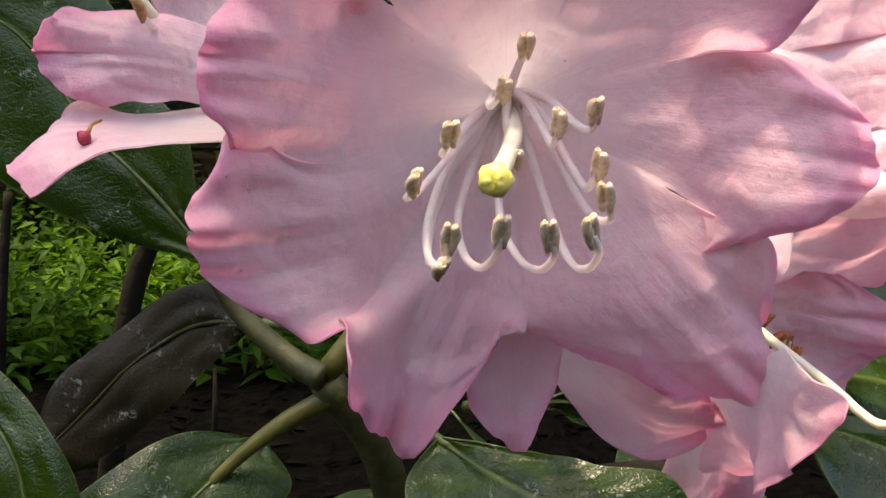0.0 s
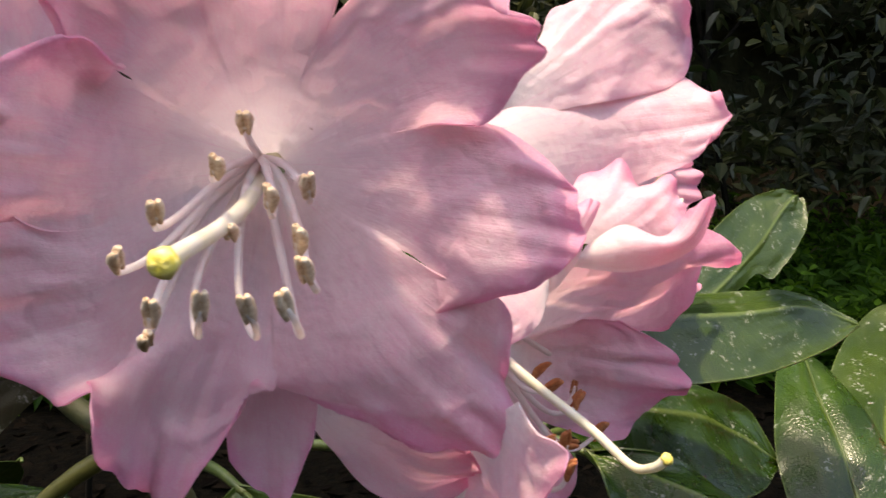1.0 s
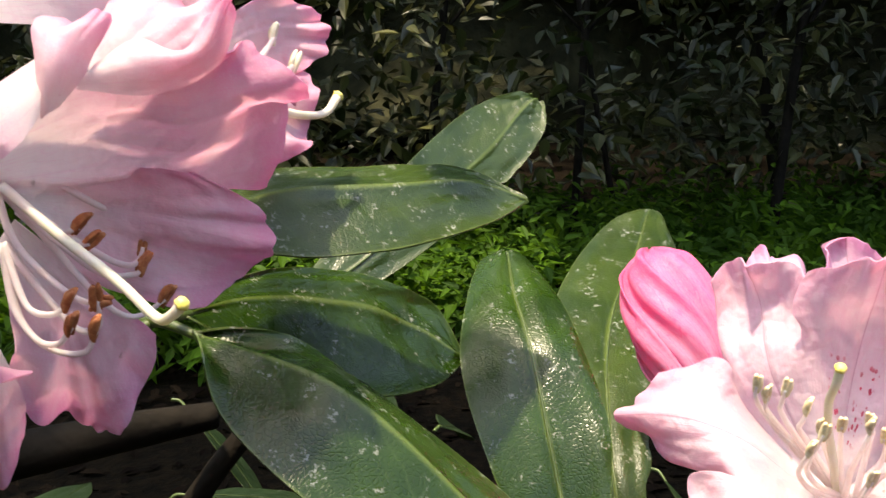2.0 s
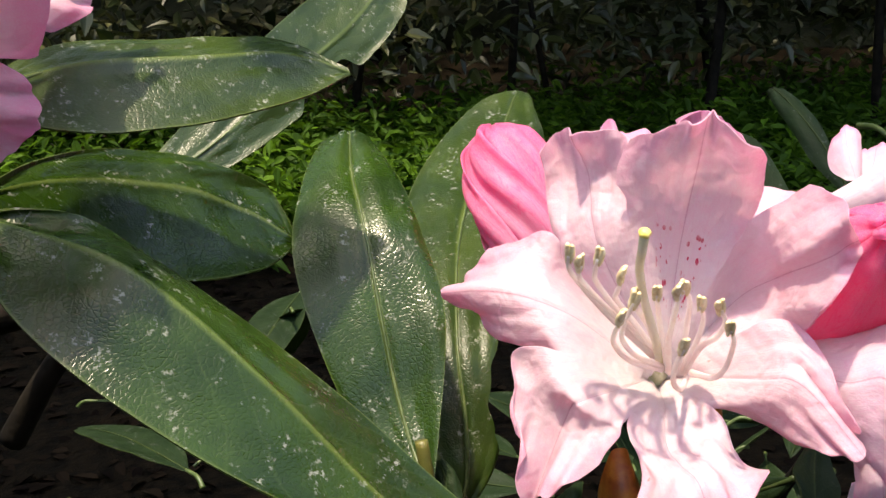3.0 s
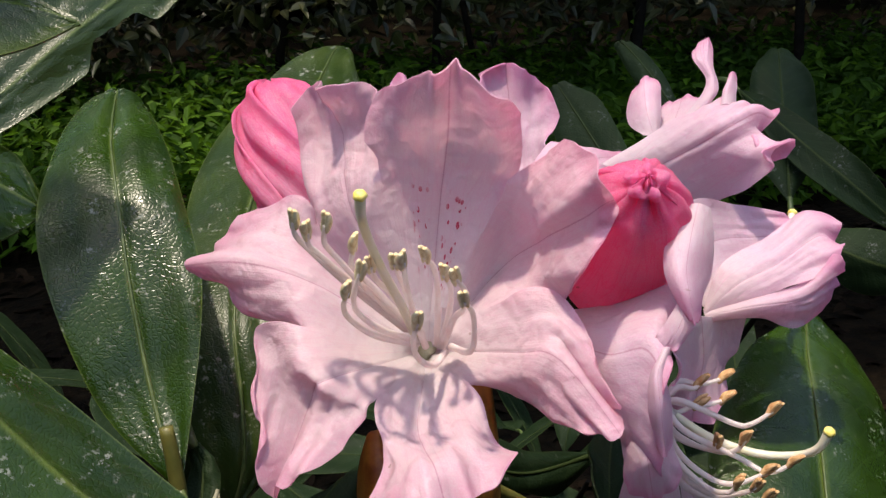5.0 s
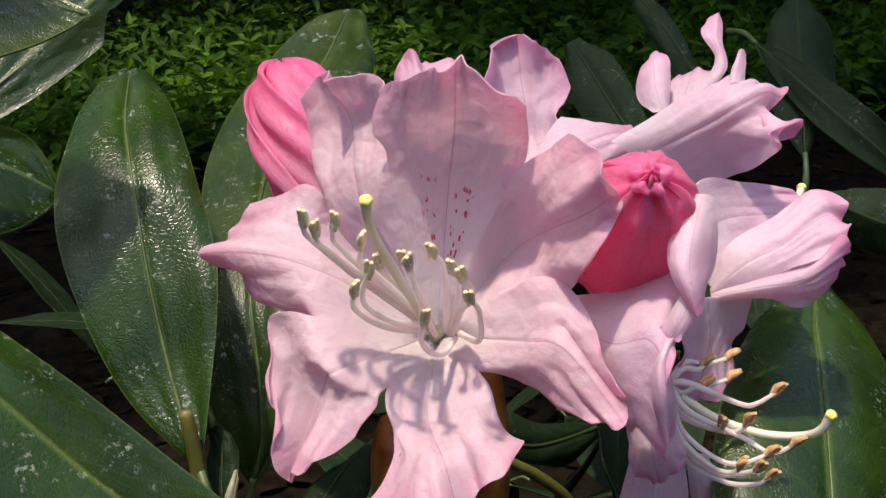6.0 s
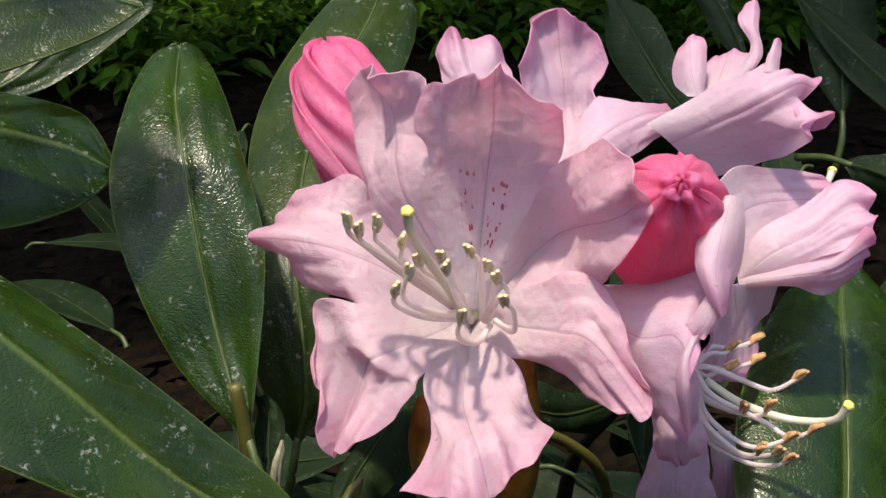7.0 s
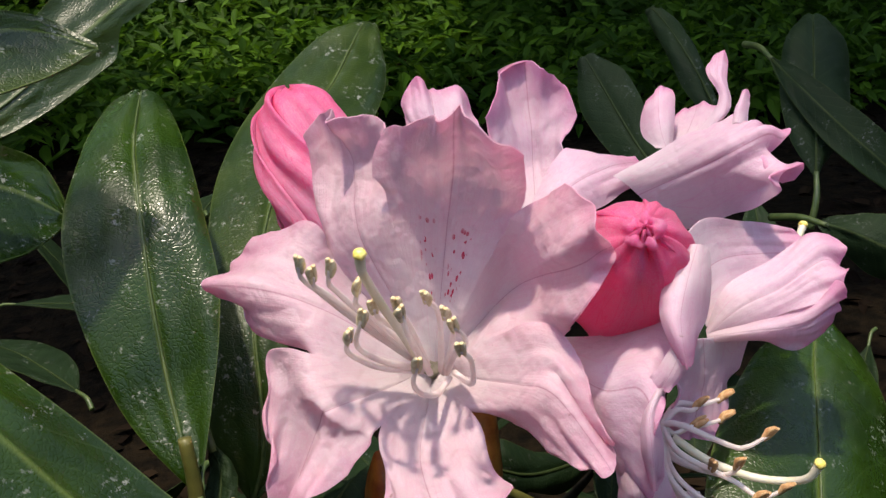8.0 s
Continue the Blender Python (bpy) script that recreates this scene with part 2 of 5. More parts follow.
def blade_grid(rows, along, across, tip, notch, shape, bite=None, beside=None):
    """Places and UVs of a curved blade through rows of (left, middle, right); shape(s, v, p) gives the lift along the normal and the
    pull on the rim. beside: the middle lines of the lobes on both sides, which it joins towards the base."""
    left, mid, right = [[np.array(r[3 * k:3 * k + 3], float) / 1000 for r in rows] for k in range(3)]
    if beside:
        before, after = [[np.array(p, float) / 1000 for p in side] for side in beside]

    def across_at(s, w):
        if beside:
            s *= 1 + 0.03 * min(max((w - 0.46) * 4, 0.0), 1.0)
        a, b, c = spline(left, w), spline(mid, w), spline(right, w)
        own = a * (s * s - s) / 2 + b * (1 - s * s) + c * (s * s + s) / 2
        if not beside:
            return own
        free = min(max((w - 0.36) / 0.26, 0.0), 1.0)
        free = free * free * (3 - 2 * free)
        if free == 1.0:
            return own
        joined = spline([spline(side[:4], w * 4 / 3) for side in (before, left, mid, right, after)], (s + 2) / 4)
        return own * free + joined * (1 - free)

    place = np.zeros((along + 1, across + 1, 3))
    lift = np.zeros((along + 1, across + 1))
    uvs = np.zeros((along + 1, across + 1, 2))
    for j in range(across + 1):
        for i in range(along + 1):
            v = i / along
            s = 2 * j / across - 1
            if bite and s * bite[0] > 0:
                s *= 1 - bite[1](v)
            up, cut = shape(s, v, across_at(s, v))
            w = v * (1 - (tip * abs(s) ** 2.6) * (min(1.0, max(0.0, 2 * v - 1)) if beside else 1.0) - notch * math.exp(-(s / 0.22) ** 2) + cut)
            place[i, j] = across_at(s, w)
            lift[i, j], uvs[i, j] = up, ((s + 1) / 2, v)
    du, dv = np.gradient(place, axis=1), np.gradient(place, axis=0)
    normal = np.cross(du, dv)
    normal /= np.maximum(np.linalg.norm(normal, axis=2, keepdims=True), 1e-9)
    return place + normal * lift[:, :, None], uvs


def grid_mesh(verts, faces, loop_uvs):
    """A smooth mesh with its open edges marked sharp; loop_uvs follow the corners of the faces."""
    mesh = bpy.data.meshes.new("blade")
    mesh.from_pydata(verts, [], faces)
    uses = collections.Counter(k for p in mesh.polygons for k in p.edge_keys)
    mesh.edges.foreach_set("use_edge_sharp", [uses[e.key] == 1 for e in mesh.edges])
    layer = mesh.uv_layers.new(name="UVMap")
    layer.data.foreach_set("uv", np.array(loop_uvs).ravel())
    smooth_shade(mesh)
    return mesh


def sheet(rows, along, across, tip, notch, shape, bite=None):
    place, uvs = blade_grid(rows, along, across, tip, notch, shape, bite)
    k = across + 1
    faces = [(i * k + j, i * k + j + 1, (i + 1) * k + j + 1, (i + 1) * k + j) for i in range(along) for j in range(across)]
    flat = uvs.reshape(-1, 2)
    return grid_mesh(place.reshape(-1, 3).tolist(), faces, [flat[c] for f in faces for c in f])


def thick(ob, metres):
    mod = ob.modifiers.new("thickness", "SOLIDIFY")
    mod.thickness, mod.offset = metres, 0.0
    return ob


def tube_mesh(points, radii, sides=10, caps=True):
    """A round tube through the points, its radii given at even steps."""
    steps = max(8, 5 * len(points))
    pts = [np.array(p, float) for p in points]
    line = [spline(pts, i / steps) for i in range(steps + 1)]
    bm = bmesh.new()
    rings = []
    ref = Vector((0.3, 0.2, 0.93)).normalized()
    for i, p in enumerate(line):
        d = Vector(line[min(i + 1, steps)] - line[max(i - 1, 0)]).normalized()
        a = d.cross(ref).normalized() if abs(d.dot(ref)) < 0.98 else d.orthogonal().normalized()
        b = d.cross(a)
        x = i / steps * (len(radii) - 1)
        k = min(int(x), len(radii) - 2)
        r = radii[k] + (radii[k + 1] - radii[k]) * (x - k)
        rings.append([bm.verts.new(Vector(p) + r * (math.cos(q) * a + math.sin(q) * b)) for q in [2 * math.pi * j / sides for j in range(sides)]])
    for r0, r1 in zip(rings, rings[1:]):
        for j in range(sides):
            bm.faces.new((r0[j], r0[(j + 1) % sides], r1[(j + 1) % sides], r1[j]))
    if caps:
        bm.faces.new(rings[0][::-1]), bm.faces.new(rings[-1])
    return finish(bm, "tube")


def finish(bm, name):
    mesh = bpy.data.meshes.new(name)
    bmesh.ops.recalc_face_normals(bm, faces=bm.faces)
    bm.to_mesh(mesh)
    bm.free()
    smooth_shade(mesh)
    return mesh


def mm(points):
    return [np.array(p, float) / 1000 for p in points]


# ---- kinds of things ----
LABELS = {
    "f1": "wide open mauve-pink rhododendron flower with straw-coloured anthers",
    "f0": "fading pale pink rhododendron flower with a cream style",
    "f2": "sunlit pale pink rhododendron flower seen from outside",
    "f3": "pink rhododendron flower with rust-red anthers and long style",
    "f4": "drooping pale pink rhododendron flower beneath an open one",
    "f5": "shaded pink rhododendron flower at the back of the cluster",
    "g1": "fresh pink rhododendron flower with crimson flecks and cream stamens",
    "g2": "pink rhododendron flower with upright wavy petals behind others",
    "g3": "pale pink rhododendron flower with curled upright petal tips",
    "g4": "pale pink cup-shaped rhododendron flower above a leaf",
    "g5": "pink trumpet rhododendron flower with long tan stamens hanging out",
}
THING = {}


def flower(key, centre):
    ob = new("rhododendron_flower")
    ob.location = [c / 1000 for c in centre]
    THING[key] = ob
    ob["key"] = key
    return tagged(ob, LABELS[key], "flower", "flowers of the bush")


def petal_shape(parent, wave, wide, fused=False):
    """The ruffles, folds and uneven rim of one petal or lobe."""
    seed = random.random() * 100
    key = parent["key"]
    old = key.startswith("f")
    amp = 0.0011 * wave * (1.15 if key in ("g2", "g4", "f2", "f3", "f4") else 1.0) * min(1.0, wide / 25) * (1.15 if old else 1.0)
    lobe = (key.encode()[0] * 7 + key.encode()[1] * 3) % 50

    def shape(s, v, p):
        free = min(max((v - 0.42) / 0.3, 0.0), 1.0)
        free = free * free * (3 - 2 * free)
        rim = max(abs(s) ** 4 * free, v ** 5 * (free if fused else 1.0))
        a = math.atan2(s * 0.9, v + 0.15)
        frill = math.sin(a * 5.2 + seed) * 0.8 + math.sin(a * 9.4 + seed * 2.3) * 0.5 + math.sin(a * 18 + seed * 1.7) * 0.26 + math.sin(a * 31 + seed * 2.9) * 0.10
        q = Vector(p) * 1000
        lump = noise.noise(q / 15 + Vector((lobe, 0, 0))) * (2.3 if old else 2.0)
        crinkle = noise.noise(q / 6 + Vector((0, lobe, 0))) * (0.55 if old else 0.34)
        crease = (1 - abs(noise.noise(q / 11 + Vector((lobe, 5, 0))) * 2.2)) ** 3 * (0.25 + 0.75 * v) * min(1, v * 2)
        groove = (0.0 if old else -0.35) * math.exp(-(s / 0.05) ** 2) * math.sin(math.pi * min(v * 1.1, 1))
        fan = 0.6 * (0.55 * math.sin(s * 6 + seed) + 0.40 * math.sin(s * 13 + seed * 2.1 + v * 2) + 0.22 * math.sin(s * 23 + seed * 1.3)) * (free if fused else min(1, v * 2)) * (1 - s ** 4) * v
        pucker = 0.40 * noise.noise((a * 9 + seed, v * 1.6, seed)) * free * v
        up = amp * (rim * frill * 2.8 + (lump + crinkle) * min(1, v * 1.5) * (0.3 + 0.7 * v) + groove + fan + pucker + crease * (0.75 if old else 0.5))
        cut = wave * (0.06 * noise.noise((s * 2.1 + seed, seed * 3, 1.0)) + 0.022 * noise.noise((s * 5.5 + seed, 2.0, seed)) + 0.007 * noise.noise((s * 14 + seed, 5.0, seed))) * v ** 3 * (0.6 * free if fused else 1.0)
        return up, cut

    return shape


def petal(parent, rows, tip=0.22, notch=0.0, wave=1.0):
    wide = np.linalg.norm(np.array(rows[-1][:3]) - np.array(rows[-1][6:9]))
    mesh = sheet(rows, 44, 44, tip, notch, petal_shape(parent, wave, wide))
    return thick(part("petal", mesh, PINK_OLD if parent["key"].startswith("f") else PINK_SIDE, parent), 0.00035)


def corolla(parent, lobes, tips, flecked=-1, wave=1.0):
    """A funnel of lobes that are grown together towards the throat and part near the rim. The left edge of each lobe is the right edge of
    the next one."""
    along, across, fused = 56, 40, 24
    n = len(lobes)
    mids = [[r[3:6] for r in lobe] for lobe in lobes]
    grids = [blade_grid(lobe, along, across, tips[k], 0.0, petal_shape(parent, wave, 25, True), None, (mids[(k + 1) % n], mids[k - 1])) for k, lobe in enumerate(lobes)]
    verts, names, faces, loop_uvs, paint = [], [], [], [], []
    for k, (place, uvs) in enumerate(grids):
        ids = np.zeros((along + 1, across + 1), int)
        for i in range(along + 1):
            for j in range(across + 1):
                ids[i, j] = len(verts)
                seam = None
                if i <= fused and j == across:
                    seam = grids[k - 1][0][i, 0]
                elif i <= fused and j == 0:
                    seam = grids[(k + 1) % n][0][i, across]
                verts.append(place[i, j] if seam is None else (place[i, j] + seam) / 2)
        names.append(ids)
    for k in range(n):
        names[k][:fused + 1, 0] = names[(k + 1) % n][:fused + 1, across]
    for k, (place, uvs) in enumerate(grids):
        for i in range(along):
            for j in range(across):
                corners = ((i, j), (i, j + 1), (i + 1, j + 1), (i + 1, j))
                faces.append([int(names[k][c]) for c in corners])
                loop_uvs += [uvs[c] for c in corners]
                paint.append(1 if k == flecked else 0)
    used = sorted({c for f in faces for c in f})
    where = {c: q for q, c in enumerate(used)}
    mesh = grid_mesh([tuple(verts[c]) for c in used], [[where[c] for c in f] for f in faces], loop_uvs)
    old = parent["key"].startswith("f")
    mesh.materials.append(PINK_OLD if old else PINK_NEW)
    mesh.materials.append(PINK_OLD if old else PINK_FLECKED)
    mesh.polygons.foreach_set("material_index", paint)
    return thick(part("corolla", mesh, None, parent, "ruffled funnel of joined pink petals"), 0.00035)


def anther_mesh(size, seed):
    """Two shrivelled pollen sacs side by side with open pores at the end."""
    bm = bmesh.new()
    for side in (-1, 1):
        rings = []
        for i in range(9):
            z = i / 8
            r = size * 0.15 * (math.sin(math.pi * min(0.06 + z * 0.9, 1)) ** 0.6 + 0.12)
            ring = []
            for j in range(9):
                q = 2 * math.pi * j / 9
                k = 1 + 0.35 * noise.noise((math.cos(q) * 1.3 + seed, math.sin(q) * 1.3 + side, z * 3))
                ring.append(bm.verts.new((side * size * 0.10 + r * k * math.cos(q) * 0.85, r * k * math.sin(q) + size * 0.10 * math.sin(z * 3), (z - 0.35) * size)))
            rings.append(ring)
        for a, b in zip(rings, rings[1:]):
            for j in range(9):
                bm.faces.new((a[j], a[(j + 1) % 9], b[(j + 1) % 9], b[j]))
        bm.faces.new(rings[0][::-1])
        low = [bm.verts.new(v.co * 0.7 + Vector((side * size * 0.10, size * 0.02, 0.5 * size)) * 0.3) for v in rings[-1]]
        for j in range(9):
            bm.faces.new((rings[-1][j], rings[-1][(j + 1) % 9], low[(j + 1) % 9], low[j]))
        bm.faces.new(low)
    return finish(bm, "anther")


ANTHERS = {"f": [anther_mesh(0.0052, k * 3.1) for k in range(4)], "g": [anther_mesh(0.0048, 20 + k * 2.7) for k in range(4)]}


def stamen(parent, points):
    key = parent["key"]
    pts = mm(points)
    fil = part("stamen", tube_mesh(pts, [0.00075, 0.0007, 0.0006, 0.00055, 0.00045], 8), FILAMENT, parent)
    paint = {"f1": ANTHER_DRY, "f0": ANTHER_TAN, "f3": ANTHER_RED, "g5": ANTHER_TAN, "f5": STYLE}.get(key, ANTHER_NEW)
    mesh = random.choice(ANTHERS[key[0]]).copy()
    mesh.materials.clear()
    a = part("anther", mesh, paint, fil)
    a.location = pts[-1]
    way = Vector(pts[-1] - pts[-2]).normalized()
    up = Vector((way.x * 0.6, way.y * 0.5 - 0.25, way.z * 0.6 + 0.45)).normalized()
    a.rotation_euler = (up.to_track_quat("Z", "Y") @ Euler((0, 0, random.uniform(-1, 1))).to_quaternion()).to_euler()
    return fil


def style(parent, points):
    pts = mm(points)
    big = parent["key"] == "f1"
    r = 0.0013 if big else 0.00095
    fil = part("style", tube_mesh(pts, [r, r, r * 0.95, r * 0.95, r * 1.1], 12), STYLE, parent, "cream-coloured style")
    bm = bmesh.new()
    bmesh.ops.create_uvsphere(bm, u_segments=16, v_segments=10, radius=r * (1.55 if big else 1.35))
    for v in bm.verts:
        q = math.atan2(v.co.y, v.co.x)
        v.co *= 1 + 0.09 * math.cos(5 * q) - 0.12 * max(0, v.co.z / r) * math.cos(5 * q)
        v.co.z *= 0.75
    knob = part("stigma", finish(bm, "stigma"), STIGMA, fil, "sticky yellow stigma")
    knob.location = pts[-1]
    knob.rotation_euler = Vector(pts[-1] - pts[-2]).to_track_quat("Z", "Y").to_euler()
    return fil


def ovary(parent, at):
    """The small green ovary that closes the bottom of the throat."""
    bm = bmesh.new()
    bmesh.ops.create_uvsphere(bm, u_segments=14, v_segments=10, radius=0.0032)
    for v in bm.verts:
        v.co *= 1 + 0.06 * math.cos(5 * math.atan2(v.co.z, v.co.x))
        v.co.y *= 1.5
    ob = part("ovary", finish(bm, "ovary"), OVARY, parent, "pale green ovary in the throat")
    ob.location = [c / 1000 for c in at]


LEAF_KIND = {
    "": (LEAF, "glossy dark green rhododendron leaf with pale midrib"),
    "h": (LEAF_DULL, "weathered green rhododendron leaf spotted with grey lichen"),
    "n": (LEAF_DULL, "green rhododendron leaf with a notch bitten in its edge"),
    "b": (LEAF_DULL, "dark green rhododendron leaf with a chewed edge behind a bud"),
    "brown": (LEAF_BROWN, "browned old rhododendron leaf hanging in shade"),
    "far": (LEAF_SHADED, "rhododendron leaf behind flowers, its green darkened for shade"),
    "low": (LEAF_SHADED, "rhododendron leaf beneath the flowers, its green darkened for shade"),
}


def leaf(base, rows, kind=""):
    material, label = LEAF_KIND[kind]
    ob = tagged(new("rhododendron_leaf"), label, "leaf", "leaves of the bush")
    ob.location = [c / 1000 for c in base]
    seed = random.random() * 100
    bite = None
    if kind == "n":
        bite = (-1, lambda v: (0.55 + 0.12 * noise.noise((v * 40, seed, 0))) * math.exp(-((v - 0.40) / 0.062) ** 8) + 0.04 * max(0, noise.noise((v * 40, seed, 3.0))))
    if kind == "b":
        bite = (1, lambda v: (0.30 + 0.2 * noise.noise((v * 26, seed, 0))) * math.exp(-((v - 0.25) / 0.06) ** 6) + 0.12 * math.exp(-((v - 0.36) / 0.015) ** 4))

    def shape(s, v, p):
        lift = 0.0014 * noise.noise((s * 1.2 + seed, v * 4, seed)) * abs(s) + 0.0008 * noise.noise((s * 3, v * 8 + seed, seed))
        lift -= 0.0007 * math.exp(-(s / 0.07) ** 2)
        lift += 0.00012 * math.cos((v * 15 - abs(s) * 2.2) * 2 * math.pi) * abs(s) * (1 - abs(s)) * 2
        lift -= 0.0012 * abs(s) ** 6
        return lift, 0.0

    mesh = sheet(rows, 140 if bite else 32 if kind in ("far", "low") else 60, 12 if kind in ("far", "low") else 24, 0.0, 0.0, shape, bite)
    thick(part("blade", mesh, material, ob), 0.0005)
    mids = [np.array(r[3:6], float) / 1000 for r in rows]
    line = [spline(mids, 0.02 + 0.95 * k / 9) for k in range(10)]
    part("midrib", tube_mesh(line, [0.0008, 0.00042, 0.0003, 0.00015], 6), material if kind in ("far", "low", "brown") else MIDRIB, ob, "pale yellow-green midrib")
    back = (mids[0] - mids[1]) / max(np.linalg.norm(mids[0] - mids[1]), 1e-6)
    part("leaf_stalk", tube_mesh([mids[0] - back * 0.003, mids[0] + back * 0.008, mids[0] + back * 0.018 + np.array((0, 0.004, -0.004))], [0.0010, 0.0013, 0.0015], 8), MIDRIB, ob)
    return ob

# ---- flowers ----
f1 = flower("f1", (11, 208, 882))
upper_left = [(-2, 1.2, -1, -1.6, 0.3, 0.1, -1.5, 1.5, 1.1),
    (-12.6, -16.9, -2.4, -10.3, -16.5, 2.8, -9.6, -17, 9),
    (-28.3, -27.7, -6.9, -23, -27, 4.9, -21.1, -28.1, 18.5),
    (-40.4, -36, -3.8, -36.6, -34, 9.1, -21.5, -38, 22.1),
    (-44.6, -33, 2, -45.8, -36, 10.7, -37.9, -38, 24.7)]
left = [(-1.6, 0, -2.5, -1.6, 0, -1.5, -2, 1.2, -1),
    (-10.3, -15.7, -12.4, -10.3, -16, -6.6, -12.6, -16.9, -2.4),
    (-23.6, -25.4, -30, -23.4, -26, -16.6, -28.3, -27.7, -6.9),
    (-29.4, -32, -33.5, -38.1, -30, -19.7, -40, -36, -4.1),
    (-38.2, -32, -33.5, -49.2, -36, -18.5, -47, -35, -9.8)]
bottom = [(0.3, -1.2, -2.4, -0.5, -0.6, -1.9, -1.6, 0, -2.5),
    (1, -15.3, -13.2, -3.8, -15, -9.7, -10.3, -15.7, -12.4),
    (2.3, -24.6, -32.3, -8.7, -24, -23.8, -23.6, -25.4, -30),
    (-1.9, -26, -36.2, -15, -26, -39, -27.8, -32, -34),
    (-9.1, -26, -49, -18.9, -25, -55.9, -27.2, -27, -45.8)]
lower_right = [(2.4, 0.9, -1.4, 1.7, 0.6, -2.1, 0.3, -1.2, -2.4),
    (11.8, -17.3, -5.1, 7.9, -17, -9.3, 1, -15.3, -13.2),
    (26.9, -28.7, -13, 18.2, -28, -22.7, 2.3, -24.6, -32.3),
    (39.8, -27, -21.3, 27.6, -30, -32.3, 6.1, -22, -37.9),
    (43.1, -26, -31.6, 39.6, -25, -44.1, 20.3, -21, -45.9)]
right = [(2.3, 1.2, 0.3, 2.4, 0.9, -0.6, 2.4, 0.9, -1.4),
    (11.2, -17.5, 4.7, 11.7, -17.5, -0.6, 11.8, -17.3, -5.1),
    (25.1, -29, 9, 26.6, -29, -2.8, 26.9, -28.7, -13),
    (35, -33, 10.1, 40.5, -38, -4, 28.3, -34, -18.9),
    (46.2, -40, 4.3, 50.6, -42, -5.4, 46, -40, -16.4)]
upper_right = [(1.3, 0.6, 1.8, 1.9, 0.6, 1.3, 2.3, 1.2, 0.3),
    (5.6, -16.5, 12.1, 9.2, -17, 9.3, 11.2, -17.5, 4.7),
    (12.5, -27, 25.4, 20.6, -28, 19.4, 25.1, -29, 9),
    (28.2, -40, 36.1, 32.4, -34, 25.6, 32.4, -37, 11),
    (39.8, -50, 34.3, 42.1, -48, 24.4, 38.6, -42, 15.3)]
top = [(-0.3, 0, 1.8, 0.5, -0.3, 2, 1.3, 0.6, 1.8),
    (-3.1, -15.8, 11.9, 1.3, -15.5, 12.7, 5.6, -16.5, 12.1),
    (-6.8, -25.7, 25.3, 3, -25, 27.1, 12.5, -27, 25.4),
    (-8.4, -40, 39.8, 2.9, -39, 40.7, 17.1, -43, 38.2),
    (-6, -52, 47.7, 3.5, -54, 48.2, 14.8, -52, 46.4)]
top_left = [(-1.5, 1.5, 1.1, -1, 0, 1.5, -0.3, 0, 1.8),
    (-9.6, -17, 9, -6.7, -16, 10.4, -3.1, -15.8, 11.9),
    (-21.1, -28.1, 18.5, -14.8, -26, 21.8, -6.8, -25.7, 25.3),
    (-29.7, -28, 17.4, -24, -30, 32, -10.2, -34, 39.4),
    (-29.8, -44, 30.2, -27.5, -48, 39.9, -15.8, -50, 47.1)]
corolla(f1, [upper_left, left, bottom, lower_right, right, upper_right, top, top_left], tips=(0.16, 0.10, 0.22, 0.12, 0.16, 0.2, 0.2, 0.2))
petal(f1, [(4.3, -4, -2, 2.3, -4, -2, -0.7, -4, -1.5),
    (8.8, -18, -28.5, 1.1, -16, -29, -6.8, -16, -29),
    (8.3, -19, -43.2, 1.1, -17, -45.4, -7.1, -18, -45.5),
    (6.2, -18, -50.9, 1.8, -18, -57.5, -5.9, -18, -53.2)], wave=0.6)
stamen(f1, [(-0.3, -14, 2.9), (-0.1, -29.5, 7.1), (0.4, -41, 10.7)])
stamen(f1, [(-0.3, -14, 2.9), (-3.6, -27, 3.2), (-4.4, -40.1, 2.8), (-3.1, -48, 5.2)])
stamen(f1, [(-0.3, -14, 2.9), (-5.9, -26.1, 0.3), (-9.8, -38.2, -2.7), (-11.1, -50.2, -2.6), (-10, -56, 0.1)])
stamen(f1, [(-0.3, -14, 2.9), (-6.8, -27.2, -2.3), (-13.6, -40.4, -8.3), (-15.8, -53.7, -8), (-14.3, -60, -5.5)])
stamen(f1, [(-0.3, -14, 2.9), (-8.2, -25, -3.6), (-12.7, -36.1, -12.4), (-13.2, -47.1, -16.6), (-11.4, -58.2, -16.1), (-10.3, -62, -12.3)])
stamen(f1, [(-0.3, -14, 2.9), (-8.2, -24.6, -4.6), (-12.5, -35.2, -14.4), (-13.1, -45.7, -17.9), (-12.1, -56.3, -16.6), (-11.1, -60, -16.4)])
stamen(f1, [(-0.3, -14, 2.9), (-5.4, -23.2, -5.8), (-8.7, -32.4, -14.1), (-8, -41.6, -18.1), (-5.9, -50.8, -18), (-4.4, -60, -14.4), (-3.7, -62, -11.5)])
stamen(f1, [(-0.3, -14, 2.9), (-1.4, -27, -0.5), (-1, -40.1, -4.5), (-1.4, -48, -4)])
stamen(f1, [(-0.3, -14, 2.9), (-2.6, -23.2, -5.8), (-2.3, -32.4, -15), (0.1, -41.6, -19), (2.2, -50.8, -18.3), (3.2, -60, -14.4), (2.5, -62, -12)])
stamen(f1, [(-0.3, -14, 2.9), (2.5, -23.4, -5.7), (5.3, -32.8, -14.9), (7.3, -42.2, -19.3), (8.6, -51.6, -17.9), (8.7, -61, -13.7), (7.7, -63, -11.2)])
stamen(f1, [(-0.3, -14, 2.9), (3.8, -24.1, 0), (7.8, -34.2, -9.1), (10, -44.4, -12.2), (11, -54.5, -10.6), (9.8, -58, -7.7)])
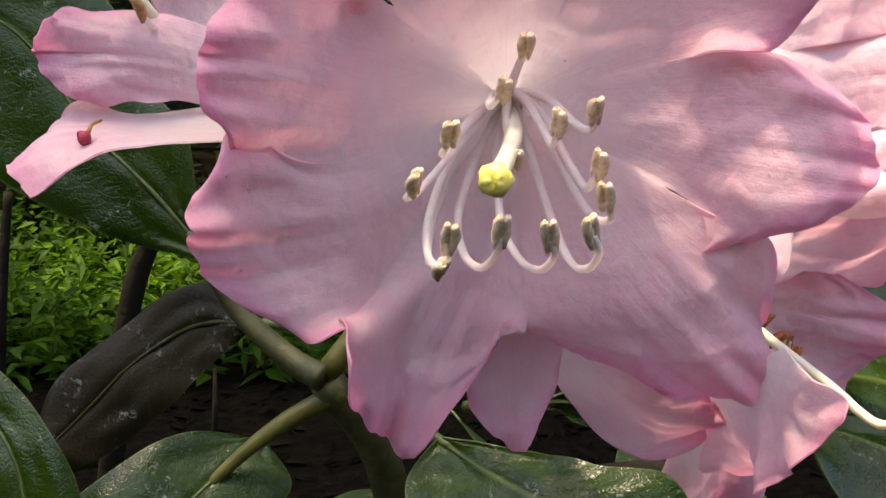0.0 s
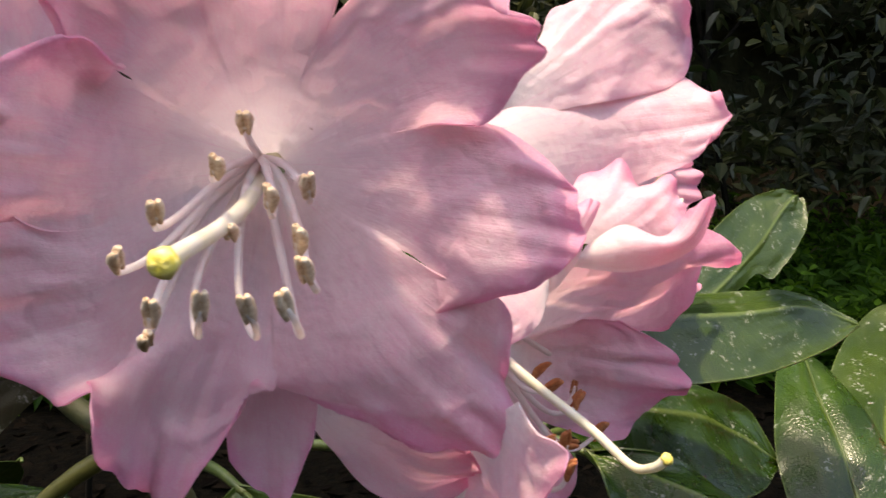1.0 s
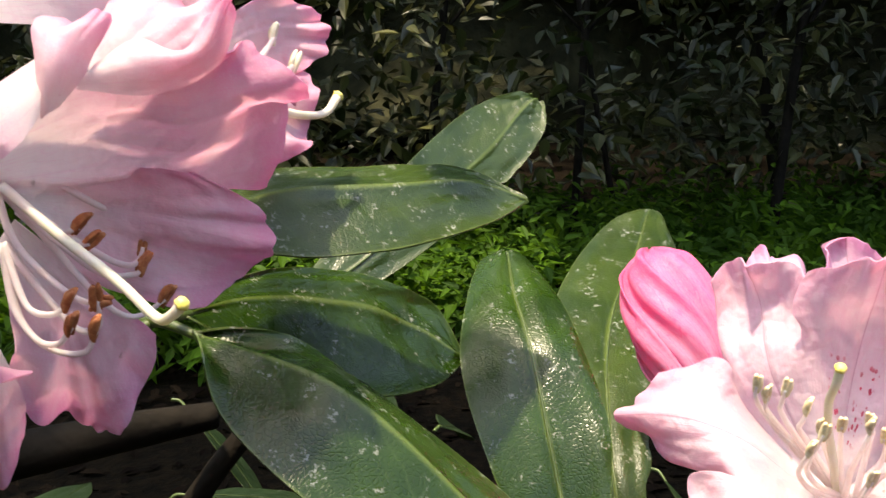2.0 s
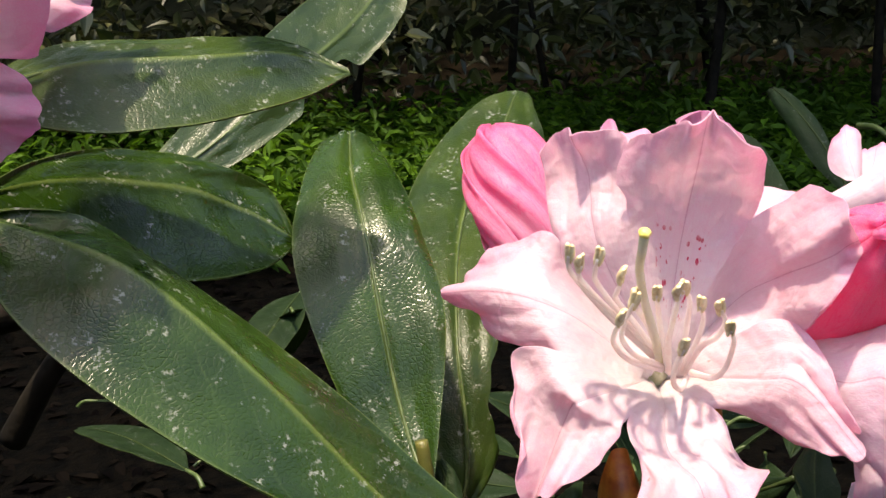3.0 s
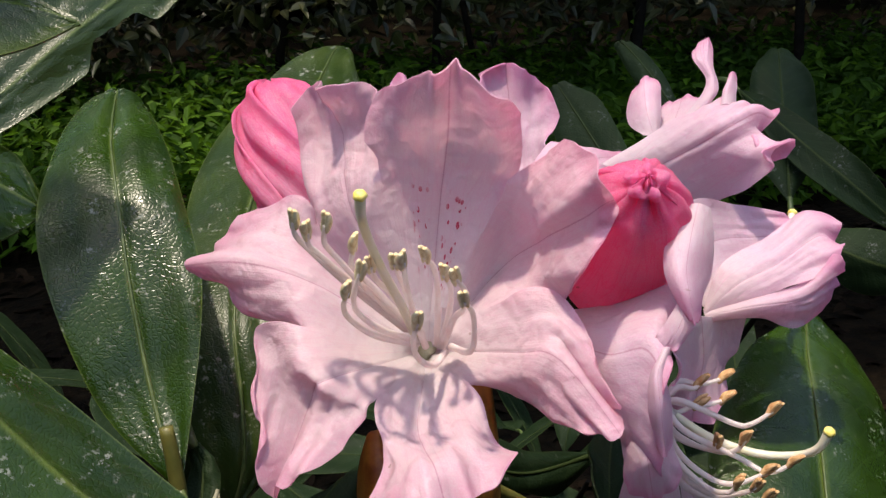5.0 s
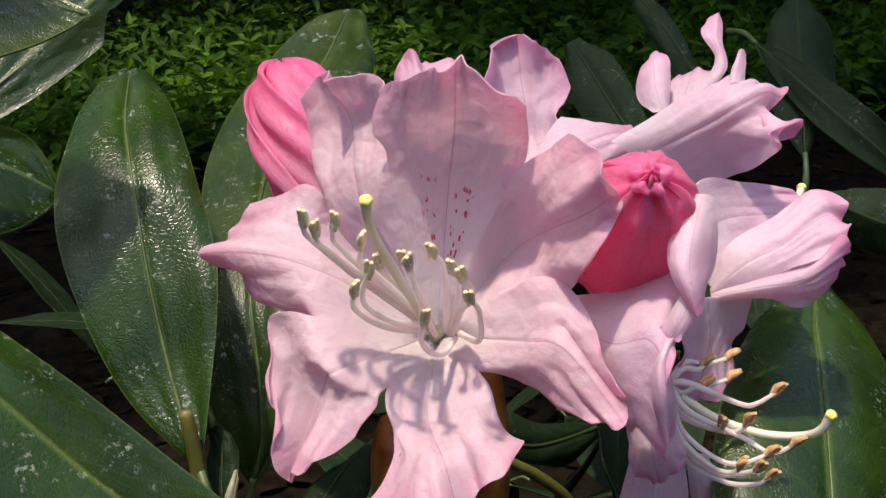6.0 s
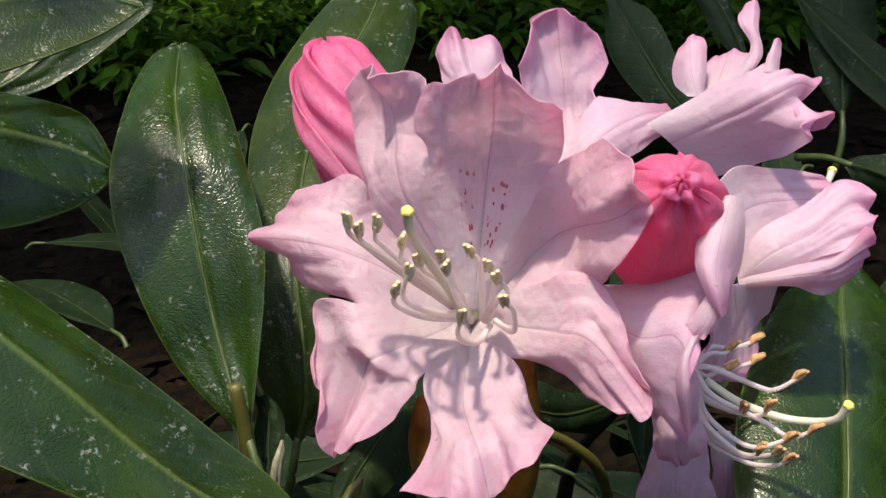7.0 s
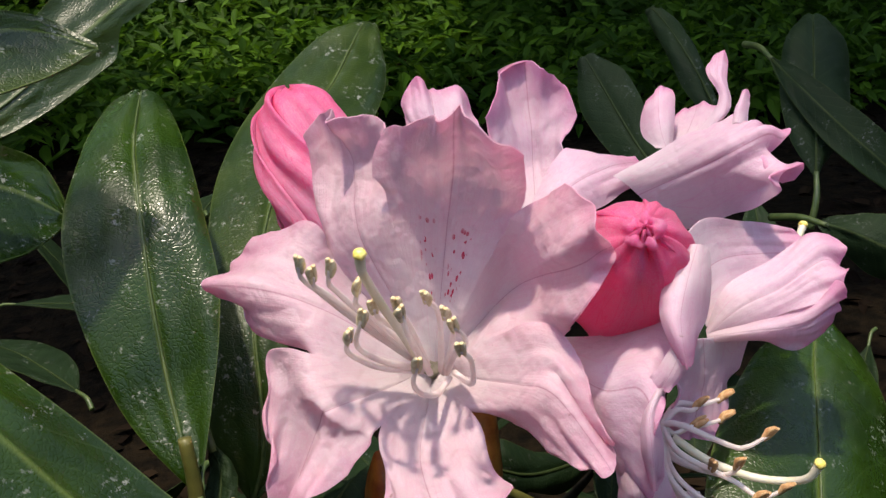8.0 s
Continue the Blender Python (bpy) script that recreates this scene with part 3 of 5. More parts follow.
stamen(f1, [(-0.3, -14, 2.9), (3.8, -23.7, 0.9), (7.3, -33.3, -5.7), (8.8, -43, -8.2), (8.7, -52.6, -6.1), (8.8, -56, -3.8)])
stamen(f1, [(-0.3, -14, 2.9), (1.5, -23.8, 2.7), (3.7, -33.6, -1.2), (4.2, -43.3, -2.2), (4.3, -48, 0.7)])
stamen(f1, [(-0.3, -14, 2.9), (4.7, -23.2, 2.7), (8.6, -32.4, -0.5), (9.6, -41.6, -0.3), (9.8, -46, 2.1)])
ovary(f1, (0, 2, -0.3))
style(f1, [(-0.4, -12, 0.2), (-0.4, -31, -1.7), (-2.3, -49.9, -2.6), (-4.2, -68.9, -2), (-5.2, -78, -1.8)])
f2 = flower("f2", (48, 222, 884))
petal(f2, [(-5.4, 0, -1.5, -3.6, -4, -6.3, 0.1, -8, -11),
    (8.6, 8, 6.7, 10.8, 2, -0.8, 13.6, 0, -12.1),
    (26.9, 24, 12.4, 32, 15, 1.5, 28.4, 14, -12),
    (45.1, 24, 12.5, 49.9, 16, 3.5, 44.6, 14, -6.5),
    (50.8, 22, 8.6, 54.4, 14, 5.7, 51.9, 14, -0.6)], tip=0.04, wave=0.7)
petal(f2, [(4.6, 4, 11.1, 5.9, 6, 6.6, 6, 6, 3.2),
    (14.9, 16, 18.4, 20.4, 14, 16.2, 21.5, 12, 6),
    (21.7, 24, 26.3, 36, 24, 27.5, 44.6, 22, 9.9),
    (29.5, 28, 32.2, 44.5, 25, 31, 49.5, 23, 19.3)], tip=0.1)
g1 = flower("g1", (226, 266, 756))
back_lobe = [(-0.9, -4.6, 3.3, 0.1, -4, 2.6, 1.3, -2.2, 1.6),
    (-3.5, -3, 16.5, 1.5, -4, 14.5, 5.5, -7, 14),
    (-8, -2, 38.2, 3.7, -4, 33.5, 13.3, -10, 31.8),
    (-7.4, 0, 47.5, 4.6, -9, 50.5, 19.1, -8, 42),
    (-4.6, -3, 59.8, 2.2, -19, 63, 13.1, -16, 60)]
back_left_lobe = [(-2.5, -7.6, 3.8, -1.7, -5.8, 3.5, -0.9, -4.6, 3.3),
    (-8.2, 2, 10.2, -6.2, -1, 14, -3.5, -3, 16.5),
    (-19.7, 8, 24.8, -14.4, 2, 32.8, -8, -2, 38.2),
    (-21, 18, 42.1, -13.2, 11, 46.1, -7.2, 1, 46.8),
    (-24.1, 17, 52.4, -15.3, 11, 58, -6.5, -1, 56.7)]
left_lobe = [(-1.5, -1.6, -0.2, -2, -4, 1.6, -2.5, -7.6, 3.8),
    (-11.8, -8, 5.3, -11.1, -4, 8.6, -8.2, 2, 10.2),
    (-26.5, -12, 11.4, -25.6, -4, 19.6, -19.7, 8, 24.8),
    (-30.9, -4, 8.3, -37, 2, 22, -25.3, 10, 32),
    (-41.3, 8, 13.5, -45.1, 15, 17.8, -40.8, 17, 27.6)]
lower_left_lobe = [(0.3, 1.7, -2.8, -0.5, 1.7, -2.4, -1.5, -1.6, -0.2),
    (-6.8, -14, 0.7, -11.7, -13.5, 2.7, -11.8, -8, 5.3),
    (-14.6, -23, -0.3, -25.7, -23, 4.7, -26.5, -12, 11.4),
    (-19.3, -27, -0.9, -28.7, -19, -1.4, -36, -6, 8.8),
    (-25.2, -30, -9.6, -38.6, -26, -16.8, -37.6, -19, -5.8)]
lower_lobe = [(1.8, 1.7, -2.8, 1.7, 5, -4.9, 0.3, 1.7, -2.8),
    (1.3, -14, 1, -3.7, -16, -1.5, -6.8, -14, 0.7),
    (4.1, -23, 0.4, -7.8, -29, -5.2, -14.6, -23, -0.3),
    (6, -35, -3.4, -8.8, -47, -4.2, -17.3, -38, -5.4),
    (3.1, -49, -2.4, -7.9, -54, -12.4, -23.9, -50, -9.1)]
lower_right_lobe = [(2, 0.2, -0.9, 3.8, 6.2, -4.4, 1.8, 1.7, -2.8),
    (5, -11, 6.9, 5.9, -16, 4.3, 1.3, -14, 1),
    (12.3, -18, 14.8, 14, -28, 8, 4.1, -23, 0.4),
    (21.1, -26, 16.4, 19.4, -36, 9.1, 14.5, -30, -3.2),
    (27.5, -43, 4, 28.1, -47, -2.9, 22, -42, -4)]
right_lobe = [(1.3, -2.2, 1.6, 1.6, -2.5, 1, 2, 0.2, -0.9),
    (5.5, -7, 14, 7.5, -6.5, 9.6, 5, -11, 6.9),
    (13.3, -10, 31.8, 18.1, -9, 21.8, 12.3, -18, 14.8),
    (19.3, -15, 42, 22.8, -32, 35.2, 22, -25, 17.1),
    (26.6, -28, 52.3, 28.7, -37, 40.9, 25.3, -34, 23.8)]
corolla(g1, [back_lobe, back_left_lobe, left_lobe, lower_left_lobe, lower_lobe, lower_right_lobe, right_lobe], tips=(0.05, 0.04, 0.07, 0.05, 0.03, 0.06, 0.08), flecked=0, wave=1.1)
stamen(g1, [(-6.9, -16, 10.7), (-18.5, -18.9, 22.6), (-25.7, -21.7, 31.1), (-28.8, -24.6, 35.5), (-29.3, -26, 38.7)])
stamen(g1, [(-6.9, -16, 10.7), (-17.4, -18.9, 22.5), (-24.2, -21.7, 30.4), (-26.6, -24.6, 33.7), (-26.8, -26, 36.3)])
stamen(g1, [(-6.3, -16, 10.6), (-15.8, -19.4, 22.5), (-22.1, -22.9, 31.1), (-23.8, -26.3, 34.5), (-23.7, -28, 38.2)])
stamen(g1, [(-5.7, -16, 10.6), (-13.1, -19.4, 21), (-17.9, -22.9, 27.3), (-18.9, -26.3, 30.1), (-18.4, -28, 33.6)])
stamen(g1, [(-4.6, -16, 8), (-12.7, -22, 13.6), (-18.1, -28.1, 19.9), (-20, -34.1, 25.6), (-19.1, -37, 31.3)])
stamen(g1, [(-5.1, -16, 10.5), (-10, -21, 20), (-14.2, -26, 25.6), (-15.7, -29, 29.5)])
stamen(g1, [(-4.6, -16, 7.3), (-13.9, -22, 12.5), (-19.8, -28.1, 18.9), (-21.9, -34.1, 24.1), (-21.5, -37, 27.8)])
stamen(g1, [(-2.9, -16, 6.5), (-7.4, -26.7, 18.3), (-10.6, -37.5, 27.9), (-12.4, -44, 34.9)])
stamen(g1, [(-3.4, -16, 8.4), (-7.2, -21, 19.7), (-9.8, -26, 26.3), (-11.2, -29, 29.6)])
stamen(g1, [(-0.5, -16, 6.9), (-1.3, -21.4, 19.3), (-3, -26.7, 27), (-5.6, -30, 30.7)])
stamen(g1, [(0.1, -16, 6.2), (0.7, -21.4, 14.3), (0.2, -26.7, 22.1), (-1.9, -30, 26.8)])
stamen(g1, [(0.7, -16, 6.1), (1.4, -23.2, 14.8), (1.8, -30.4, 19.7), (0.3, -37.6, 25.7), (-2.2, -41, 29.8)])
stamen(g1, [(2.5, -16, 5.9), (3.9, -24.3, 7.8), (3, -32.7, 13.5), (0.8, -41, 22.5), (-1.8, -45, 26.8)])
stamen(g1, [(1.3, -16, 4.8), (-2.8, -22.9, 5.3), (-7.2, -29.8, 10), (-9.7, -36.7, 16.5), (-9.4, -40, 21.6)])
ovary(g1, (0, 2, -1))
style(g1, [(-4.2, -14, 7.1), (-8.3, -20.7, 17.4), (-13.3, -27.3, 28.2), (-16.9, -34, 37.1), (-18.9, -40.7, 43.3), (-19.3, -43, 47.4)])
g3 = flower("g3", (296, 295, 791))
petal(g3, [(-16.1, 5, -6.6, -10.7, 1, -10.7, -1.1, 1, -22),
    (-6, 1, 0.4, -2, -8, -2.9, 6.2, -7, -16.5),
    (3.1, -3, 6.9, 5.9, -14, 3.6, 13, -15, -10),
    (10, -5, 10.2, 13.7, -15, 7, 15.2, -25, -2.8),
    (13.7, -6, 8.5, 16.7, -14, 4, 13.3, -30, 3.6)], tip=0.04, wave=1.6)
petal(g3, [(-2.7, -2, 1, -0.7, -4, 2.4, 1.8, -5, 3.1),
    (4.5, -3, 8.4, 6.2, -5, 9.3, 9, -4, 10),
    (8.4, -1, 13.9, 9.1, -2.5, 14, 10.9, -2, 12.9),
    (6.7, 4, 18.7, 8.8, 2, 18.8, 11.7, 2, 17.1),
    (9.6, 9, 20.4, 12.4, 10, 22.1, 14.5, 9, 20.7)], tip=0.06, wave=0.6)
petal(g3, [(-2.1, 5, -2.3, 2, 6, -1.1, 9.6, 8, -0.6),
    (3.5, 17, 1, 8.4, 15, 3, 14.3, 11, 4.9),
    (7.2, 21, 4.6, 12.2, 21, 5.4, 18.4, 17, 5.4)], wave=0.5)
petal(g3, [(-0.9, 5, 0.1, -2.9, 4, 0, -5.2, 5, -0.1),
    (1, 9, 5.1, -3.5, 7, 5.1, -6.4, 11, 1.4),
    (2.3, 13, 9.8, -2.3, 12, 10, -5.9, 15, 5.4),
    (2.7, 16, 11.8, -0.5, 16, 12.1, -3.5, 17, 9)], tip=0.06, wave=0.5)
petal(g3, [(9, -8, 8.5, 9.9, -9, 9.4, 12.8, -8, 7.7),
    (10.5, -6, 12.3, 11.3, -7, 12.8, 13.7, -6, 11.8),
    (12.6, -4, 15, 13.8, -4, 16, 15.4, -3, 14.5)], tip=0.05, wave=0.5)
g4 = flower("g4", (291, 263, 760))
petal(g4, [(-5.2, 7, 17.8, -2, 5, 8.2, 0.5, 1, -1.7),
    (4.5, 14, 20.3, 7.4, 11, 10.4, 8.2, 3, 1.3),
    (18.1, 18, 15.9, 18.8, 15, 9, 16.2, 5, 1.7),
    (30.9, 17, 13.2, 31.2, 13, 8.5, 26.9, 5, 4.2)], tip=0.04, wave=0.7)
petal(g4, [(-0.3, -1, -1.7, -0.2, -2, -1.9, 0.9, -1, -3.4),
    (4.6, 1, 8.1, 6.3, -4, 4.9, 7.8, -5, 0.1),
    (15.8, 3, 12.6, 15.9, -4, 8.8, 16.3, -7, 4.1),
    (25.5, 5, 18.2, 26.7, -2, 13.8, 25.3, -7, 6.2),
    (31.8, 4, 16.5, 32.3, -2, 12.1, 30.7, -7, 9.9)], tip=0.05)
petal(g4, [(-0.3, -1, -2, -0.6, -2.5, -2.6, -0.2, -3, -3.7),
    (8.9, -5, 1.2, 7.7, -9, 1.2, 8.9, -7, -2.1),
    (20.6, -6, 4.9, 19.7, -10.5, 2.5, 21.1, -7, -4.8),
    (31.1, -6, 10.8, 28.9, -9, 6.7, 28.9, -5, -1.9)], tip=0.08)
style(g4, [(29.5, 17, -0.7), (31.9, 21.2, 3.4), (34.8, 25.4, 6.8), (37.3, 28, 9.7)])
g5 = flower("g5", (271, 242, 750))
petal(g5, [(-19.6, 14, 14.4, -21.6, 8, 13.1, -21.1, 4, 9.6),
    (-8.6, 4, 18.9, -15.6, -10, 14.2, -14.1, -10, -0.6),
    (1.5, -2, 24.3, -9.4, -16, 16.7, -12.1, -16, -6.7),
    (4.1, -8, 22.3, -7.4, -21, 10.3, -6.7, -20, -10)], tip=0.02, wave=0.7)
petal(g5, [(4, -2, 40.3, 6.1, -3, 41.1, 9.3, -2, 39.5),
    (-2.3, -8, 36.5, 0.5, -12, 37.3, 7.8, -7, 34.2),
    (-5.1, -13, 31.7, -2.5, -17, 32.7, 5.6, -11, 28.8),
    (-4.1, -17, 26.9, -2.9, -20, 28.3, 1.6, -16, 26.7),
    (-2.2, -20, 23, -2, -21, 22.9, -0.9, -20, 22.8)], tip=0.03, wave=0.8)
petal(g5, [(-3.2, -16, 26.1, -2.3, -18, 25.7, -1, -19, 23.6),
    (-6.4, -16, 20.8, -4.9, -19, 20.9, -1.6, -19, 20.9),
    (-9.3, -16, 16.4, -6.7, -18, 16.6, -3.5, -19, 18.6)], tip=0.05, wave=0.7)
petal(g5, [(-6.7, -16, 16.6, -6.8, -19, 18.3, -4.7, -17, 17.1),
    (-9.7, -18, 12.1, -9.7, -22, 14.4, -6.7, -19, 12.2),
    (-10.7, -20, 6.9, -9.9, -24, 8.6, -6.3, -21, 6.2),
    (-8.5, -20, -2.8, -8.1, -23, -2.7, -5.5, -20, -3.3)], tip=0.06, wave=0.9)
petal(g5, [(8.1, 10, 11.8, 17.1, 16, 8.6, 30.5, 20, 5.7),
    (6.3, 8, 2.2, 17.8, 16, -3.8, 28.3, 20, -5.3),
    (3.6, 4, -9.1, 13.7, 12, -15.5, 24.2, 16, -17.4)], wave=0.8)
petal(g5, [(-13, -12, -2, -9.9, -16, 0.7, -3.2, -12, -2.1),
    (-11.5, -12, -9.8, -9.8, -19, -6.5, -0.7, -12, -10.1),
    (-9.2, -10, -17.6, -6.4, -15, -17.7, 1.1, -10, -17.8)], wave=0.8)
petal(g5, [(-6.8, -2, -14.8, -1.5, -2, -14.2, 4.7, 0, -16.4),
    (-9.1, 0, -30.9, -3.1, -4, -27.8, 7.5, 0, -33.9),
    (-9.2, 2, -43.5, -1.9, -2, -44.4, 9.4, 2, -47)], wave=0.8)
petal(g5, [(9.7, 8, -26.7, 12.5, 8, -27.2, 15.4, 8, -27.7),
    (12.6, 10, -41.5, 14.6, 8, -40.5, 19.9, 10, -41.1),
    (13.2, 12, -54.9, 15.9, 11, -56.4, 19.3, 12, -56)], wave=0.8)
stamen(g5, [(3.4, 4, -5.1), (8, 7.1, -2.3), (15, 10.1, -5.2), (21.4, 12, -5.4)])
stamen(g5, [(3.4, 4, -5.1), (7.3, 5.5, -2.9), (11.5, 7.1, -4.5), (13.7, 8, -4.1)])
stamen(g5, [(3.4, 4, -5.1), (6.3, 5.7, -6.2), (12.6, 7.5, -9.1), (17.5, 9.2, -9.9), (21.1, 10, -9.7)])
stamen(g5, [(3.4, 4, -5.1), (6.6, 4.8, -8.5), (10.3, 5.5, -8), (12.5, 6, -7.8)])
stamen(g5, [(3.4, 4, -5.1), (7.2, 2.3, -4.8), (18.7, 0.6, -10.9), (21.8, -1.2, -10.5), (26.2, -2, -7.8)])
stamen(g5, [(3.4, 4, -5.1), (4.4, 1.1, -10.6), (9.7, -1.8, -14), (12.2, -4.6, -13.2), (11.4, -6, -11.1)])
stamen(g5, [(3.4, 4, -5.1), (4.8, 0.6, -11.7), (13.2, -2.9, -15), (15.9, -6.3, -13.3), (16.8, -8, -10.3)])
stamen(g5, [(3.4, 4, -5.1), (5.9, -1.2, -9.7), (16.7, -6.3, -15.4), (20.6, -11.5, -16.7), (24.9, -14, -14)])
stamen(g5, [(3.4, 4, -5.1), (4.1, -1.2, -13.5), (9, -6.4, -18.3), (12.9, -11.5, -18.2), (19.1, -14, -15.2)])
stamen(g5, [(3.4, 4, -5.1), (3.2, -1.7, -14.4), (8.6, -7.5, -20.3), (10.8, -13.2, -18.9), (11.7, -16, -15.6)])
stamen(g5, [(3.4, 4, -5.1), (4, -1.7, -17.2), (10, -7.5, -22.5), (14.7, -13.2, -19.5), (15.6, -16, -16.9)])
stamen(g5, [(3.4, 4, -5.1), (4.4, -1.2, -20.3), (12.1, -6.3, -25.5), (17.2, -11.5, -24.1), (19.6, -14, -21.2)])
style(g5, [(6.2, 4, -8.8), (12.6, -1.1, -12.7), (20.8, -6.1, -15), (27.1, -11.2, -13.8), (29.1, -16.2, -9.9), (30.2, -18, -5.4)])
f0 = flower("f0", (-29, 196, 885))
petal(f0, [(0.5, 0, 6.8, 0.3, 0, 1, 0.1, 0, -4.9),
    (-16.9, -6, 12.8, -17.1, -10, 5.8, -17, -8, -0.4),
    (-29, -8, 14.3, -32.9, -14, 7.1, -28.6, -10, -2.5)])
petal(f0, [(-0.4, 4, -1.5, -0.2, -4, -4.8, 0.7, -10, -7.1),
    (-18.3, -4, -3.7, -16.7, -14, -5.1, -13.8, -22, -6.3),
    (-29.3, -9, -2.6, -28.9, -18, -5.4, -24.1, -26, -8.1),
    (-34, -13, -6.9, -35.7, -20, -9.4, -32.1, -28, -10.6)], tip=0.03, wave=0.8)
petal(f0, [(8, 0, 2.9, -0.3, 4, 2.5, -6.4, 0, 3.9),
    (10.1, 2, 18.1, -5, 6, 17.9, -18.4, 2, 13.3),
    (9.9, -2, 32.9, -7.5, 2, 33.9, -21.8, -2, 27.3)])
style(f0, [(-15.8, 0, 7.7), (-16.2, -5.2, 11.4), (-20.1, -10.3, 16.7), (-22.4, -15.5, 19.5), (-23.6, -18, 23.1)])
stamen(f0, [(-14.8, 0, 7.7), (-16.3, -4.6, 11.8), (-18.6, -9.2, 16.6), (-19.9, -12, 19.8)])
stamen(f0, [(-14.9, 0, 6.7), (-15.1, -4.6, 9), (-16.2, -9.2, 10.8), (-17.2, -12, 12.7)])
stamen(f0, [(-12.5, 0, 16.2), (-12, -5.8, 20.1), (-11.7, -10, 23.6)])
f3 = flower("f3", (59, 217, 853))
petal(f3, [(-9.8, -3, 0.7, -9.5, 3, -4.8, -8.3, 5, -9.6),
    (4.5, -1, 8.1, 8.3, 7, -0.1, 12.3, 23, -12.6),
    (21, 2, 10.1, 25.2, 13, 1.2, 28.1, 33, -14.1),
    (38, 9, 17, 43, 19, 7.1, 39.2, 37, -12.2)], tip=0.12)
petal(f3, [(-7.1, 9, -9.5, -7.2, 10, -11.9, -7.2, 9, -13.9),
    (10.2, 17, -7.2, 12.2, 20, -18.4, 5.1, 19, -29.8),
    (32.2, 25, -10.6, 37, 26, -25.6, 29.6, 24, -39)])
petal(f3, [(-7.3, 9, -15, -9.6, 10, -17.5, -10.7, 9, -19.4),
    (8.8, 18, -33.6, -0.9, 16, -36.5, -10.3, 12, -36.6),
    (18.8, 24, -47.1, 1.2, 22, -60.4, -14, 17, -50)])
petal(f3, [(7.1, -4, 8.7, 8.5, -6, 10.5, 10.5, -5, 12.6),
    (19.6, -5, 7.8, 18.6, -9, 12.7, 17.3, -5, 16.5),
    (30.1, -7, 12.5, 27.8, -11, 14.8, 24.9, -7, 14.8),
    (33.9, -9, 23, 32.5, -11, 22.8, 30, -9, 21.7)], tip=0.08, wave=0.8)
petal(f3, [(2.2, -9, 4.4, 3.3, -10, 5.2, 4.9, -9, 6.3),
    (2, -9, 13, 5.4, -12, 12.7, 8.5, -7, 10.6),
    (2, -5, 18.8, 7, -9, 17.9, 11, -4, 15.1),
    (4.8, -1, 19.7, 9.9, -3, 20.6, 13.8, -1, 21.8)], tip=0.1, wave=0.7)
petal(f3, [(4.4, 5, 10.5, 9.6, 5, 11.4, 14.8, 5, 10.3),
    (9.8, 11, 19.2, 19.2, 7, 18.4, 27.5, 5, 12.2),
    (15.3, 17, 22.9, 26.6, 13, 23.6, 31.6, 9, 17.5)], tip=0.12)
petal(f3, [(2.8, -3, 14.7, 2.7, -9, 10.1, 2.3, -12, 4.9),
    (-5.8, -11, 9.1, -3.8, -17, 4.7, -0.6, -19, 0.7),
    (-10.8, -21, 5.7, -9.4, -25, 2.7, -7.6, -27, -1.1)], tip=0.1, wave=0.8)
stamen(f3, [(-9.3, 5, -7.9), (-3.9, 11.1, -7.3), (1.1, 17.3, -11.8), (3.8, 21, -13.5)])
stamen(f3, [(-9.3, 5, -7.9), (-2.8, 10.2, -7.6), (5.6, 15.3, -13.6), (8.3, 20.5, -16.1), (10.2, 23, -15.6)])
stamen(f3, [(-9.3, 5, -7.9), (-6.9, 6.2, -9.9), (-1.8, 7.3, -15.9), (1.3, 8.4, -17.4), (3.7, 9, -16.7)])
stamen(f3, [(-9.3, 5, -7.9), (-5.8, 5.6, -12), (-0.8, 6.2, -17.8), (2.4, 6.7, -19.7), (5.6, 7, -19.4)])
stamen(f3, [(-9.3, 5, -7.9), (-4, 8.7, -13.9), (5.4, 12.4, -22), (10.3, 16, -25.5), (12.3, 19.7, -25.5), (13, 21, -23.2)])
stamen(f3, [(-9.3, 5, -7.9), (-4.1, 9, -15.1), (5.3, 13.1, -25.7), (11.4, 17.1, -27.6), (13.1, 19, -26.7)])
stamen(f3, [(-9.3, 5, -7.9), (-3, 7.9, -17.1), (6.3, 10.8, -30.8), (11.8, 13.6, -34.9), (17.3, 15, -32.1)])
stamen(f3, [(-9.3, 5, -7.9), (-6.9, 3.3, -16.8), (-2.8, 1.6, -22), (3.4, -0.2, -27.2), (7.6, -1, -28.7)])
stamen(f3, [(-8.7, 5, -18.4), (-6.6, 2.1, -24.2), (-4, -0.8, -28.9), (0.3, -3.6, -29.4), (3.5, -5, -27.2)])
stamen(f3, [(-8.7, 5, -18.4), (-7.2, 1.6, -28.5), (-3, -1.9, -34.1), (1.3, -5.3, -34.1), (4, -7, -30.9)])
stamen(f3, [(-8.7, 5, -18.4), (-6.3, 1.6, -30.7), (-1, -1.9, -35.8), (5.4, -5.3, -35.9), (7.9, -7, -31.8)])
stamen(f3, [(-8.7, 5, -18.4), (-4, 2.7, -24.5), (3.2, 0.4, -32.9), (7.5, -1.9, -32.3), (7.8, -3, -27.5)])
style(f3, [(-7.6, 3, -8.1), (1.8, -2.3, -15.6), (11.9, -7.6, -22.9), (18.7, -12.9, -28.3), (21.7, -18.2, -26.6), (23.6, -20, -24.3)])
f4 = flower("f4", (40, 197, 834))
petal(f4, [(-24.9, -6, 11.6, -22.9, -5, 10.3, -21, -5, 9.8),
    (-18.8, 0, -1.8, -13.3, -2, 0.9, -10.1, -6, 5.2),
    (-6.5, 1, -12.6, -1.1, -1, -6.7, 2.2, -6, 4.2),
    (8.4, 1, -12.6, 8.4, -2, -5.3, 5.5, -5, 0.9)])
